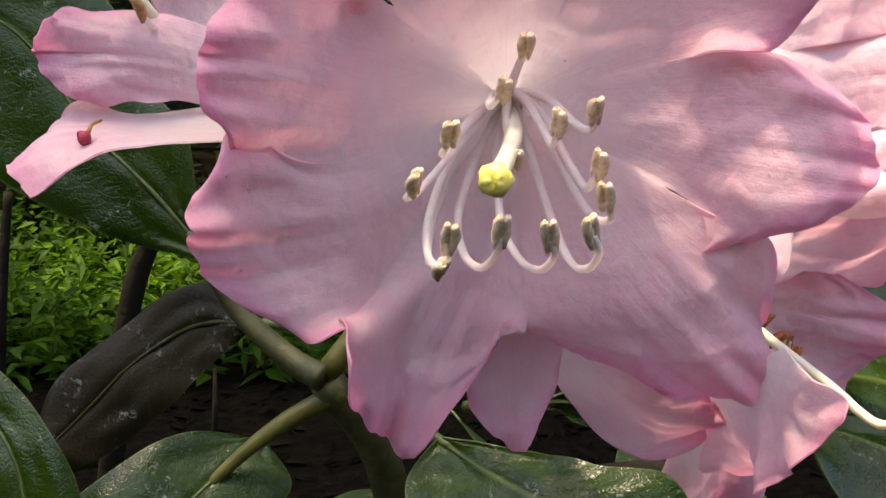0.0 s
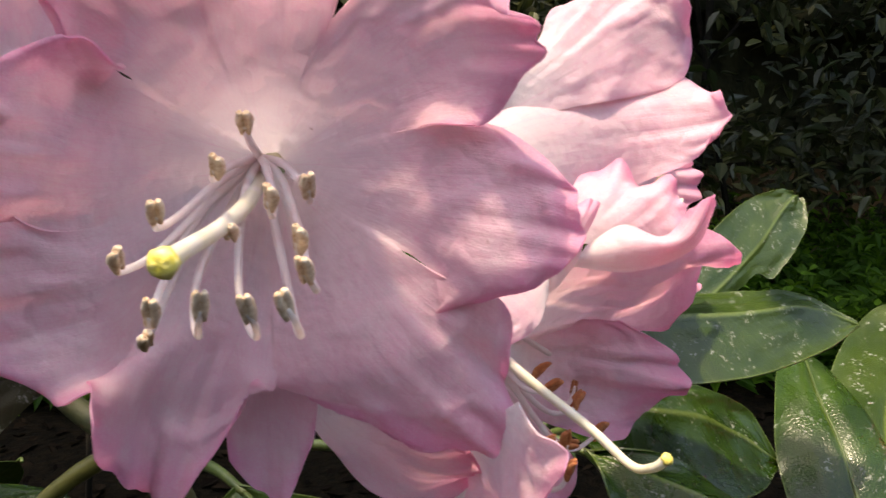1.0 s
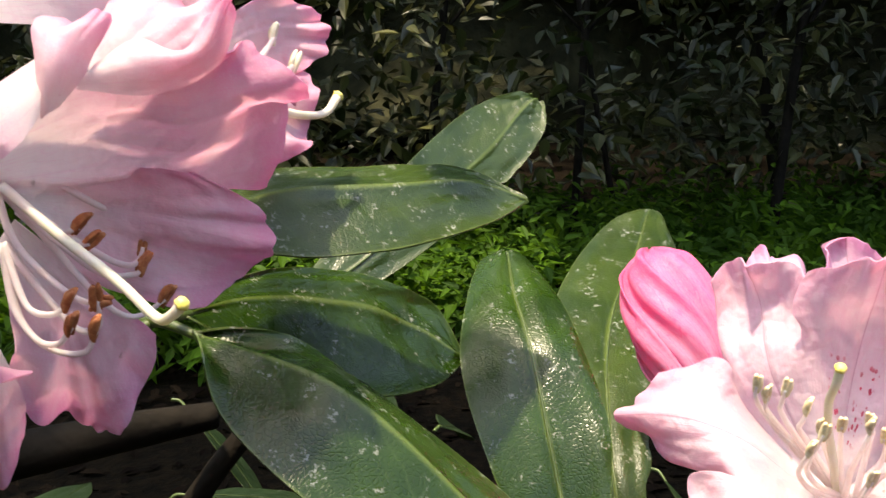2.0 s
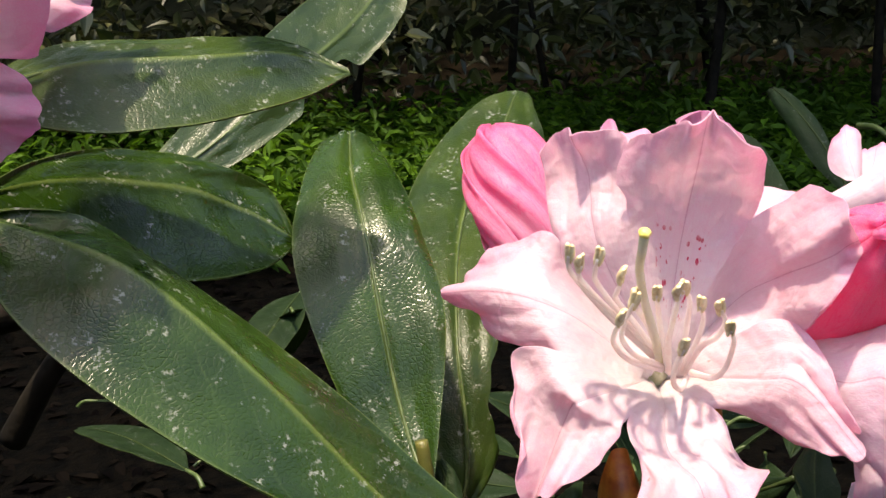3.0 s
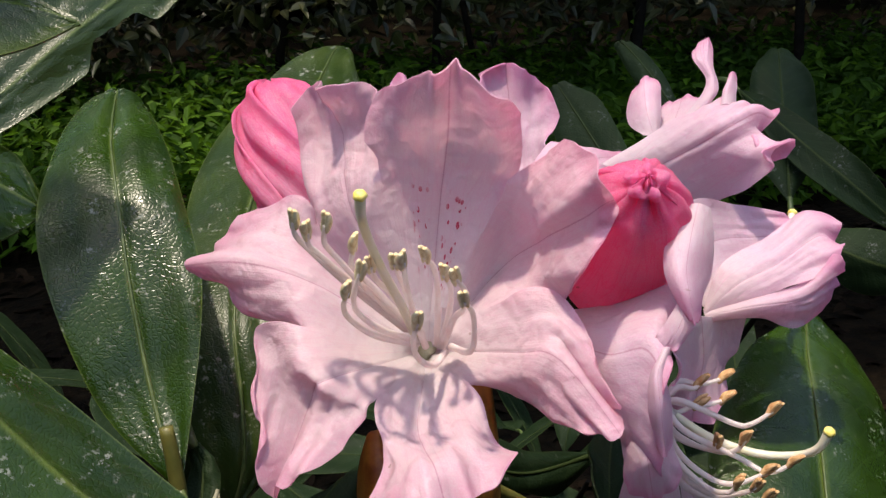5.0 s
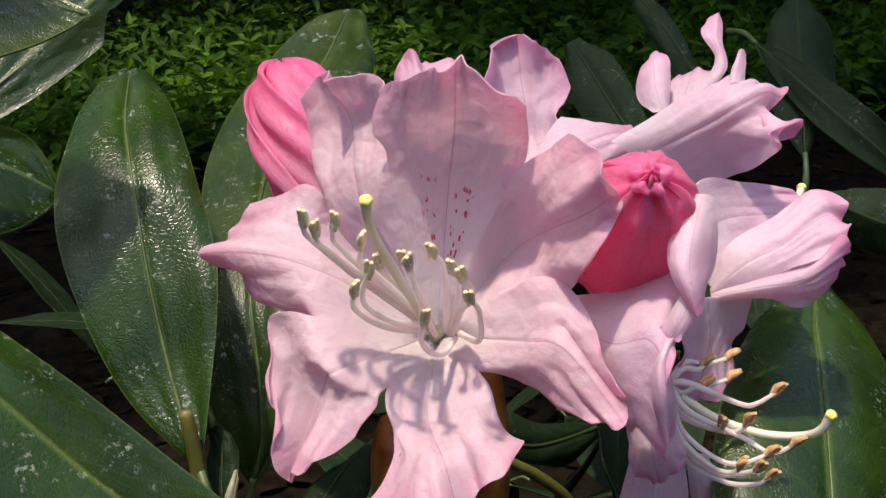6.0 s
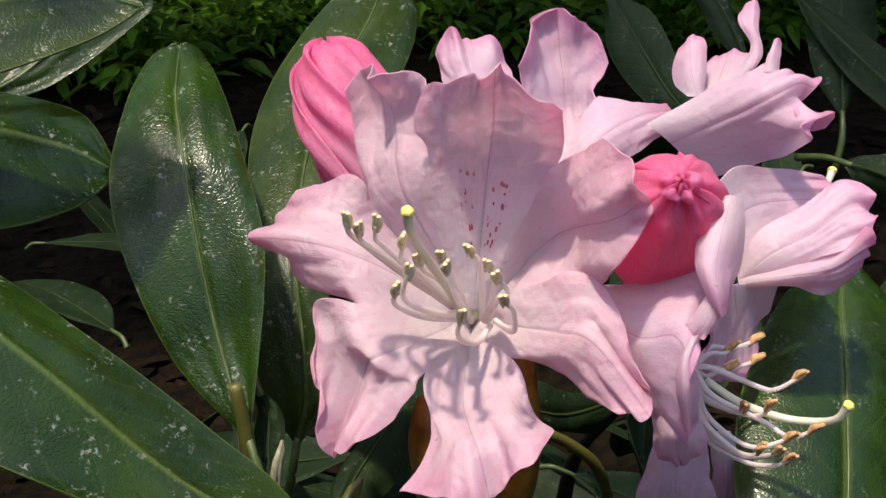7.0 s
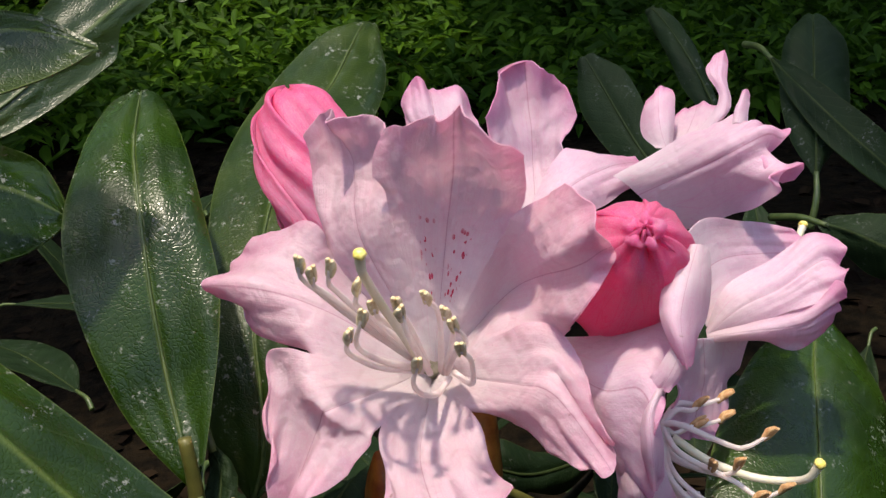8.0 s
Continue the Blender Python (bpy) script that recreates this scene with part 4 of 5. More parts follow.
petal(f4, [(3.1, 0, 2.3, 8.1, -9, 6.1, 12.9, -20, 12.8),
    (7.8, 2, -12, 11.9, -14, -2.8, 15.2, -29, 9),
    (10.7, 5, -19.7, 14.6, -13, -13.2, 17.3, -33, 3.5)], tip=0.12)
petal(f4, [(4.3, 15, -14.5, 7, 15, -14.7, 10.6, 15, -15.8),
    (1.2, 19, -27.5, 6.9, 17, -26.7, 13, 19, -26.6),
    (0.9, 23, -40.9, 6, 22, -42.5, 10.9, 23, -39.9)])
f5 = flower("f5", (80, 256, 855))
petal(f5, [(-3.3, 6, 7.3, -1.2, 6, 3.8, 0.9, 6, 0.3),
    (10.5, 19, 18.4, 13.9, 20, 13.5, 12.3, 20, 5),
    (25.3, 28, 23.1, 30.7, 28, 14.3, 26, 28, 4.3)])
petal(f5, [(0.7, -6, 1.3, 0.5, -6, -3.2, 0.3, -6, -6.5),
    (12.3, 22, 7.4, 13.5, 6, -1.2, 11, 0, -11),
    (25.4, 32, 4.1, 26.5, 14, -5.8, 23.6, 4, -14.2)])
style(f5, [(17, 6, -1.3), (22.9, 12.9, -3.6), (28.6, 19.8, -4), (31.8, 24, -0.6)])
stamen(f5, [(12.7, 6, 5.8), (16.2, 14.1, 10.1), (18.2, 20, 12.7)])
stamen(f5, [(14.9, 6, 2.3), (19.6, 14.1, 5.2), (22.2, 20, 6.7)])
g2 = flower("g2", (257, 306, 773))
petal(g2, [(-4.8, -8, 0.2, 3.4, -5, -3.6, 8.4, -8, -1.4),
    (-0.7, 20, 1.7, 12, 30, -1.7, 18.5, 20, 4.8),
    (-1.4, 30, 11.1, 13.5, 39, 9.8, 21.9, 30, 9.7),
    (-3.8, 36, 19.6, 13.5, 44, 29.5, 28.1, 35, 21.4)], tip=0.14)
petal(g2, [(-9.9, 8, 6.9, -6.8, 8, 8.2, -3.8, 8, 9.4),
    (-23.1, 24, 16.9, -16.2, 20, 19.1, -6.2, 24, 15.4),
    (-24.6, 36, 27.8, -16.7, 32, 29, -6.6, 36, 24.7)])
petal(g2, [(-0.9, -4, -3.5, 3.6, -4, -4, 6.9, -8, -2.7),
    (7.2, 4, 8.2, 10.9, -4, 7.6, 15.5, -4, 1),
    (17.1, 12, 14.8, 23.9, 4, 9.7, 33.4, 4, 4.1),
    (29.5, 16, 8.4, 36.1, 12, 7.5, 37.9, 8, 5.5)])

# ---- flower buds, stalks and scales ----
def bud(base, top, radius, label, twist, rosette):
    """A furled bud: overlapping petal folds that wind round its axis."""
    ob = tagged(new("flower_bud"), label, "flower bud", "flower buds")
    a, b = Vector(base) / 1000, Vector(top) / 1000
    ob.location = a
    ob.rotation_euler = (b - a).to_track_quat("Z", "Y").to_euler()
    long, r = (b - a).length, radius / 1000
    for k in range(5):
        bm = bmesh.new()
        grid = []
        across, along = 22, 44
        for i in range(along + 1):
            v = i / along
            prof = (math.sin(math.pi * (0.16 + 0.815 * v ** 1.1))) ** 0.72
            if not rosette:
                prof = math.sin(math.pi * (0.15 + 0.66 * v)) ** 0.9 * math.sqrt(1 - 0.992 * max(0.0, (v - 0.88) / 0.12) ** 2)
            row = []
            for j in range(across + 1):
                s = 2 * j / across - 1
                q = 2 * math.pi * k / 5 + s * 0.92 + twist * v + 0.16 * math.sin(3 * v + k * 2)
                rr = r * prof * (0.92 + (0.04 if rosette else 0.14) * s + (0.03 if rosette else 0.065) * math.cos(s * 9 + 3 * v + k) + 0.05 * noise.noise((s * 1.4 + k, v * 2.2, k * 3.0)) + 0.022 * noise.noise((s * 5 + k, v * 3.2, k * 7.0)))
                z = v * long * (1 + (0.03 if rosette else 0.10) * noise.noise((s * 2, k * 5.0, 1)))
                if rosette and v > 0.5:
                    rr += r * 0.16 * (v - 0.5) * noise.noise((math.cos(q) * 2.6, math.sin(q) * 2.6, v * 5)) + r * 0.10 * (v - 0.5) * noise.noise((math.cos(q) * 6, math.sin(q) * 6, v * 12))
                if rosette and v > 0.86:
                    w = (v - 0.86) / 0.14
                    rr *= (1 + 0.12 * w * math.sin(s * 9 + k * 2)) * (1 - 0.75 * w * w)
                    z -= long * 0.018 * w * (1 + math.sin(s * 7 + k))
                row.append(bm.verts.new((rr * math.cos(q), rr * math.sin(q), z)))
            grid.append(row)
        uv = bm.loops.layers.uv.new("UVMap")
        for i in range(along):
            for j in range(across):
                f = bm.faces.new((grid[i][j], grid[i][j + 1], grid[i + 1][j + 1], grid[i + 1][j]))
                for l, (p, q) in zip(f.loops, ((i, j), (i, j + 1), (i + 1, j + 1), (i + 1, j))):
                    l[uv].uv = (q / across, p / along)
        thick(part("petal", finish(bm, "fold"), PINK_DEEP, ob), 0.0004)
    if rosette:
        # the petal tips curl into a small crumpled ring
        bm = bmesh.new()
        rings = []
        for i in range(40):
            a = 2 * math.pi * i / 40
            ring = []
            for j in range(10):
                b = 2 * math.pi * j / 10
                wob = noise.noise((math.cos(a) * 2.2, math.sin(a) * 2.2, math.sin(b)))
                thin = 0.00105 * (1 + 0.5 * math.sin(a * 5 + 1) + 0.4 * wob)
                rad = 0.0026 * (1 + 0.35 * wob) + thin * math.cos(b)
                ring.append(bm.verts.new((rad * math.cos(a), rad * math.sin(a), long * 0.965 + thin * math.sin(b) + 0.0008 * wob)))
            rings.append(ring)
        for i in range(40):
            for j in range(10):
                bm.faces.new((rings[i][j], rings[(i + 1) % 40][j], rings[(i + 1) % 40][(j + 1) % 10], rings[i][(j + 1) % 10]))
        layer = bm.loops.layers.uv.new("UVMap")
        for f in bm.faces:
            for l in f.loops:
                l[layer].uv = (0.5, 0.9)
        part("crumpled_tip", finish(bm, "ring"), PINK_DEEP, ob)
    return ob


bud((209.5, 308, 767.9), (202.3, 333, 803.4), 13.2, "closed deep pink rhododendron bud beside an open flower", -1.4, False)
bud((274.3, 278.0, 758.0), (262.0, 229.0, 800.3), 15.2, "swollen crimson-pink bud with a crumpled tip", 0.5, True)


def twig(points, radii, material, label):
    pts = mm(points)
    ob = tagged(new("twig"), label, "twig", "twigs of the bush")
    ob.location = pts[0]
    part("stem", tube_mesh([p - pts[0] for p in pts], [r / 1000 for r in radii], 10), material, ob)
    return ob


twig([(-46.7, 232, 847.3), (-40, 230, 837.4), (-29.5, 226, 829.2), (-23, 222, 827)], (1.9, 2.1, 2.5, 2.9), TWIG, "green-brown rhododendron twig below the flowers")
twig([(-61.6, 225, 788.6), (-43.8, 226, 806.6), (-32.1, 226, 816.2), (-19.4, 224, 824)], (0.8, 1.3, 1.9, 2.3), TWIG_YELLOW, "yellow-green leaf shoot below the flowers")
twig([(-23.2, 224, 826.4), (-10.3, 240, 791.7), (-3.9, 300, 659.9), (4.1, 420, 302.4)], (3.6, 4.2, 5.0, 7.0), TWIG, "woody rhododendron branch under the flower cluster")
twig([(-22.7, 224, 827.5), (-9.3, 226, 845.3), (1.7, 216, 862.7), (6.4, 204, 870.7)], (2.6, 2.0, 1.8, 2.4), TWIG_YELLOW, "green flower stalk behind petals")
twig([(169.3, 268, 743.1), (170.4, 266, 732), (171.1, 266, 716.1), (174.4, 270, 685.2)], (1.6, 1.8, 2.2, 3.0), TWIG_YELLOW, "yellow-green leaf stalk beside the flowers")
twig([(226.5, 262, 746.6), (224.8, 262, 725.3), (221.6, 262, 701.2), (215.3, 300, 575.8)], (3.0, 3.6, 4.0, 5.0), TWIG, "stout green stem under the fresh flower cluster")
twig([(242.3, 275, 714.3), (255, 278, 703.4), (263.3, 280, 691.6), (271.6, 290, 661.7)], (1.4, 1.6, 1.6, 1.8), TWIG_YELLOW, "thin yellow-green stalk in shade")


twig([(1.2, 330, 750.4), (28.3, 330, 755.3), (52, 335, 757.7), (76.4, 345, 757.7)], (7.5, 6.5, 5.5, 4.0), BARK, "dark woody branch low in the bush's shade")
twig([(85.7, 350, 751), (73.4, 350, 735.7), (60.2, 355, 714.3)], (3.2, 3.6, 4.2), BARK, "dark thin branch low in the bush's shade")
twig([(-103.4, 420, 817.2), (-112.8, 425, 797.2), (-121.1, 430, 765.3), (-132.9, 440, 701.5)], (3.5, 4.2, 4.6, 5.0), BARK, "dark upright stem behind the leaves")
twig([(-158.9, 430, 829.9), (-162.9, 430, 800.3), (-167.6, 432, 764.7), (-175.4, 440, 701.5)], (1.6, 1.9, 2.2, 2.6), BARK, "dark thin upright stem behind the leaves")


DRY = plain_material("dry_scale_grey_green", (0.20, 0.20, 0.12), (0.42, 0.40, 0.28), 300, 0.6)


def bract(rows, label, material, bow=0.0015):
    ob = tagged(new("bud_scale"), label, "bud scale", "bud scales")
    base = np.array(rows[0][3:6], float)
    ob.location = base / 1000
    local = [tuple(np.array(r) - np.tile(base, 3)) for r in rows]
    seed = random.random() * 50
    mesh = sheet(local, 18, 12, 0.3, 0.0, lambda s, v, p: (0.0006 * noise.noise((s * 2, v * 3, seed)) + bow * (1 - s * s), 0.0))
    thick(part("scale_blade", mesh, material, ob), 0.0006)
    return ob


def three(a, b, c):
    return (*a, *b, *c)


bract([three((209.1, 250, 712.1), (216.2, 244, 715.1), (223.8, 250, 709.4)), three((207.9, 252, 728.3), (212.4, 246, 732.8), (218.1, 250, 729.3)), three((209.8, 254, 741.7), (212.2, 252, 744), (214.9, 254, 740.9))], "rust-brown bud scale at the flower base", SCALE)
bract([three((225.1, 250, 709.1), (229.3, 244, 712.6), (236, 250, 707.1)), three((231.5, 252, 724.1), (233.6, 246, 729.2), (238.5, 250, 725.8)), three((231.4, 258, 752), (235, 256, 754), (240, 258, 751))], "rust-brown bud scale at the flower base", SCALE)
bract([three((174.5, 258, 716.1), (175.3, 258, 715.7), (176.3, 258, 715.8)), three((175.9, 260, 724), (176.9, 259, 724.5), (177.9, 260, 723.6)), three((178.3, 262, 729.4), (178.9, 262, 729.8), (179.3, 262, 729.3))], "narrow pale dry bud scale beside a leaf", DRY, 0.0003)

bract([three((185.7, 248.0, 709.3), (187.8, 247.0, 709.6), (190.8, 248.0, 708.3)), three((189.1, 250.0, 715.9), (191.1, 249.0, 716.6), (193.6, 250.0, 715.1)), three((192.2, 252.0, 719.4), (193.6, 251.5, 719.8), (195.1, 252.0, 718.6)), three((195.1, 254.0, 721.8), (195.9, 254.0, 721.9), (196.6, 254.0, 721.2))], "yellow-green young leaf blade in shade", TWIG_YELLOW, 0.0006)

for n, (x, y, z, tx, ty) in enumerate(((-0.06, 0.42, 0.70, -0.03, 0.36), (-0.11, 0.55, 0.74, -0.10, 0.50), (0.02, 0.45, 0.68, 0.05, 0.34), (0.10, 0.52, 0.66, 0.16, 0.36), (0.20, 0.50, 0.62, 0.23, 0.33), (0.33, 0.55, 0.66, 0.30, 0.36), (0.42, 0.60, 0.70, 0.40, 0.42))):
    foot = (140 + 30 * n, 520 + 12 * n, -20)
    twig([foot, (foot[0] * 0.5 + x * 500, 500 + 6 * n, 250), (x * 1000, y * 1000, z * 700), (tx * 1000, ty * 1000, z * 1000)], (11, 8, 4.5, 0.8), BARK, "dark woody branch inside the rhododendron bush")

# a dried flower remnant that lies on a fading petal
dried = tagged(new("dried_remnant"), "tiny dark red dried flower remnant on a petal", "debris")
spot = mm([(-51, 178, 881.8), (-51.9, 176, 881.3), (-52.3, 175, 880.1), (-52.8, 174, 879.5), (-53.3, 174, 879.3)])
dried.location = spot[0]
part("stalk", tube_mesh([p - spot[0] for p in spot[:3]], [0.0002, 0.00025, 0.0004], 6), SCALE, dried)
part("husk", tube_mesh([p - spot[0] for p in spot[2:]], [0.0006, 0.0013, 0.0010, 0.0003], 8), FLECK, dried)

# ---- leaves ----
leaf((78, 264, 829), [(0.2, 0, -0.2, 0.2, 0, -0.2, 0.2, 0, -0.2),
    (17.7, 2, -8, 18.1, 16, 3.4, 18.1, 26, 6.2),
    (43, 10, -9.8, 44.4, 24, 2.9, 46.7, 34, 5.5),
    (67.7, 26, -8.1, 66.6, 36, 1.5, 66.1, 42, 3.3),
    (81.6, 36, -3.7, 81.6, 36, -3.7, 81.6, 36, -3.7)], "h")
leaf((97, 375, 781), [(-0.2, 0, 0.3, -0.2, 0, 0.3, -0.2, 0, 0.3),
    (25.5, 13, 1.5, 22.1, 15, 7.8, 14.1, 19, 12),
    (57.8, 30, 17.8, 52.4, 32, 28.3, 43.4, 37, 39.1),
    (82.2, 50, 32.2, 74.4, 52, 41.7, 61.6, 55, 51.2),
    (96, 65, 45.4, 87.3, 66, 52.2, 76.1, 68, 57),
    (98.4, 71, 52.9, 93.8, 72, 56.7, 86.3, 72, 59.6),
    (98.1, 75, 55.9, 96.6, 75, 57.2, 94.4, 75, 58.3)], "n")
leaf((75, 275, 806), [(-0.1, 0, 0.2, -0.1, 0, 0.2, -0.1, 0, 0.2),
    (18.3, 2, -12, 15.9, 16, -0.6, 17.2, 25, 3.5),
    (40.8, 13, -25.9, 39.6, 31, -6.9, 44.9, 43, -3.6),
    (59, 25, -28.7, 58, 41, -17.3, 63.1, 51, -13.9),
    (70.7, 42, -26.9, 70.7, 42, -26.9, 70.7, 42, -26.9)], "")
leaf((78, 262, 806), [(0.1, 0, -0.3, 0.1, 0, -0.3, 0.1, 0, -0.3),
    (2.2, -10, -3.6, 5.8, -4, -1.7, 10.6, -2, 1),
    (7.3, -22, -12.6, 19.4, -12, -4.9, 24, -4, -3.6),
    (20.8, -32, -24.3, 34, -20, -11.2, 42.1, -6, -17.4),
    (40.5, -40, -38.7, 56.6, -28, -32.6, 63.7, -15, -34.7),
    (65.1, -46, -55, 76.5, -34, -55.8, 85.6, -23, -55),
    (85, -50, -71.3, 94, -42, -67.6, 100.2, -32, -70.5),
    (110.8, -52, -84.3, 110.8, -52, -84.3, 110.8, -52, -84.3)], "")
leaf((171, 266, 729), [(-0.2, 0, 0.5, -0.2, 0, 0.5, -0.2, 0, 0.5),
    (-15.8, 16, 14.1, -4.1, 15, 14.4, 5.1, 13, 18.3),
    (-25.2, 30, 38.4, -6.9, 28, 35.8, 8.7, 26, 37.6),
    (-27.1, 48, 53.7, -8.3, 44, 54.5, 7.2, 43, 52.1),
    (-21.6, 68, 66.2, -9.1, 64, 65.4, 3.5, 63, 64.7),
    (-14.9, 86, 71.6, -7.3, 83, 72.2, -0.5, 82, 71.1),
    (-8.4, 88, 71.8, -6.8, 88, 72, -5.1, 88, 71.6)], "")
leaf((182, 298, 701), [(0.1, 0, 0.4, 0.1, 0, 0.4, 0.1, 0, 0.4),
    (-8.4, 7, 20.1, 5.3, 4, 19.7, 13.8, 5, 18),
    (-6.8, 24, 47, 5.8, 20, 47, 17.3, 20, 45.7),
    (-1.5, 74, 66.9, 17.9, 70, 69.6, 35.5, 68, 63.6),
    (18, 118, 82.6, 39.7, 114, 83.8, 55.9, 112, 79.3),
    (39.9, 140, 93.9, 51.6, 140, 93.8, 59, 138, 90.6),
    (51.3, 148, 94.3, 55.9, 148, 94.5, 59.3, 148, 93.5)], "b")
leaf((307, 236, 675), [(-13.5, -24, 19.4, -13.5, -24, 19.4, -13.5, -24, 19.4),
    (-22.9, -1, 31.8, 1, -7, 28.7, 28.3, 2, 13.4),
    (-13.1, 26, 48.6, 14.1, 22, 46.5, 43.6, 30, 33.7),
    (9.7, 54, 58.7, 25.9, 50, 56.7, 47.7, 56, 47.2),
    (30.9, 66, 62, 34, 66, 62, 39.8, 67, 59)], "")
leaf((192, 206, 743), [(-0.4, -0, 0.1, -0.4, -0, 0.1, -0.4, -0, 0.1),
    (15.3, 6, -2.6, 16.2, -2, -1.6, 18.9, -10, -2.5),
    (44.1, 8, -4.9, 41.9, -4, -5.1, 44.6, -10, -9),
    (85.9, 6, -15.1, 83.9, -4, -14.5, 85, -10, -18.5),
    (123.3, -2, -23.7, 123.3, -2, -23.7, 123.3, -2, -23.7)], "h")
leaf((-53, 250, 848), [(0.1, -2, -2.4, 0.4, 0, 0.2, 0.6, 0, 3.9),
    (-17.1, -2, 1.9, -9.8, 0, 12.5, -1.4, 2, 23.1),
    (-39.4, -4, 14.3, -22.8, 2, 25.4, -9.7, 4, 33.6),
    (-55.8, -6, 30.9, -35.7, 2, 44.3, -22.7, 8, 54.7),
    (-59.7, -2, 57.9, -59.7, -2, 57.9, -59.7, -2, 57.9)], "")
leaf((-42, 250, 830), [(0.3, 0, 0, 0.3, 0, 0, 0.3, 0, 0),
    (-11, 2, -10.9, -12.4, 5, -1.4, -12.6, 8, 7.6),
    (-18.2, 2, -18.8, -26.1, 3, -9.2, -30.2, 8, -2.2),
    (-31.5, 0, -29.3, -37.5, 1, -20.4, -43.6, 4, -12.8),
    (-41.8, -2, -32.8, -44.8, -2, -27.2, -47.5, 0, -21.3),
    (-45, -2, -30.5, -45.8, -2, -27.8, -46.4, -2, -25.2)], "brown")
leaf((-106, 230, 847), [(0.3, 0, -0.3, 0.3, 0, -0.3, 0.3, 0, -0.3),
    (15.7, -8, -14.2, 13.7, -10, -20.5, 7, -10, -22.8),
    (28.9, -14, -25.9, 23.7, -16, -32, 12.7, -16, -35.4),
    (36.7, -18, -40.3, 28.4, -20, -46.3, 15.3, -20, -48.7),
    (35.3, -20, -54.5, 35.3, -20, -54.5, 35.3, -20, -54.5)], "")
leaf((-37, 236, 809), [(-0.2, 0, 0.4, -0.2, 0, 0.4, -0.2, 0, 0.4),
    (5.9, -8, -6.9, -7.2, -8, -3.2, -15.3, -6, 3.9),
    (-4, -16, -15.5, -16.8, -18, -9.7, -28.4, -14, -0.7),
    (-16.5, -22, -22.1, -27.7, -24, -16.3, -39.5, -20, -10),
    (-35, -26, -20, -35, -26, -20, -35, -26, -20)], "")
leaf((-0, 236, 809), [(-0.5, 0, -0.2, -0.5, 0, -0.2, -0.5, 0, -0.2),
    (-7.5, -6, -7.8, 7.5, -10, -2.4, 15.5, -10, 1.2),
    (-2.7, -14, -16.5, 19.1, -22, -4.4, 30.4, -18, 0.9),
    (12.9, -20, -23.2, 31.5, -28, -8.5, 42.5, -24, 1.1),
    (48.5, -28, -9.7, 48.5, -28, -9.7, 48.5, -28, -9.7)], "")
leaf((21, 240, 816), [(0.1, 0, 0.1, 0.1, 0, 0.1, 0.1, 0, 0.1),
    (7.1, -2, -2.3, 8, -4, 0.9, 9.1, -4, 4),
    (17.2, -6, -4.6, 16.8, -8, -1.4, 17.9, -8, 1.7),
    (27.1, -10, -7.4, 27.1, -10, -7.4, 27.1, -10, -7.4)], "")
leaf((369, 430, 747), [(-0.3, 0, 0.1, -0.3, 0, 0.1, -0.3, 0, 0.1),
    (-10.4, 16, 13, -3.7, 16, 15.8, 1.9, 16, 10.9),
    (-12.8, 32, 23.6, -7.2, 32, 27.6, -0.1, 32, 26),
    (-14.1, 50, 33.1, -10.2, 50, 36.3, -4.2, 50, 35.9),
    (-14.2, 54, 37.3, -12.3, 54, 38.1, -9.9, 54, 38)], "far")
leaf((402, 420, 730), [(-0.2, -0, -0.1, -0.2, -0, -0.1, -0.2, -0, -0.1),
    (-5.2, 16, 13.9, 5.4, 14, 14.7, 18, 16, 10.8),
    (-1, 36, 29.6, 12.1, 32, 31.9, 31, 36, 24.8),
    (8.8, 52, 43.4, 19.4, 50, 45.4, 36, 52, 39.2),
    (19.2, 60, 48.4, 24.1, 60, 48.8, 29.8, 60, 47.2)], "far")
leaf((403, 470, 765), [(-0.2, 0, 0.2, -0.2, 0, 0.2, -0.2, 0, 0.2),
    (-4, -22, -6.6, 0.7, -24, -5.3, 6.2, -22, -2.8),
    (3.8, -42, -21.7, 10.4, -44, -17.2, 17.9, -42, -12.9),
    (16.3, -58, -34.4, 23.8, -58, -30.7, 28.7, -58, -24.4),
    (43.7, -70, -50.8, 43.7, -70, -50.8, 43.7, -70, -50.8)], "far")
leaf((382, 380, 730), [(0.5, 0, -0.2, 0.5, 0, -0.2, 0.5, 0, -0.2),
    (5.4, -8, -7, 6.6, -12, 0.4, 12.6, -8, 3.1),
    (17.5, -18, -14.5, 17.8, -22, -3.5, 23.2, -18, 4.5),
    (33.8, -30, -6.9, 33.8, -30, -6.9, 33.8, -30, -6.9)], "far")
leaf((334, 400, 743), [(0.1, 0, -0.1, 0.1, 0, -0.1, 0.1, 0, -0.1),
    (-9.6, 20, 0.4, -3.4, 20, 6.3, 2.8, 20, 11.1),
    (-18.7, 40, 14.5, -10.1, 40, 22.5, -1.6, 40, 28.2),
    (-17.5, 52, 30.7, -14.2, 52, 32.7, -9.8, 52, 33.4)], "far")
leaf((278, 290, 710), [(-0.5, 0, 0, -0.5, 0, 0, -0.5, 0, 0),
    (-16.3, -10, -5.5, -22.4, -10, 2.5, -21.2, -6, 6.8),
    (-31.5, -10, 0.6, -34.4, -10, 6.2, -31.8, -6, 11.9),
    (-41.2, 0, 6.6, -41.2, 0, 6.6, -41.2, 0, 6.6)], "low")
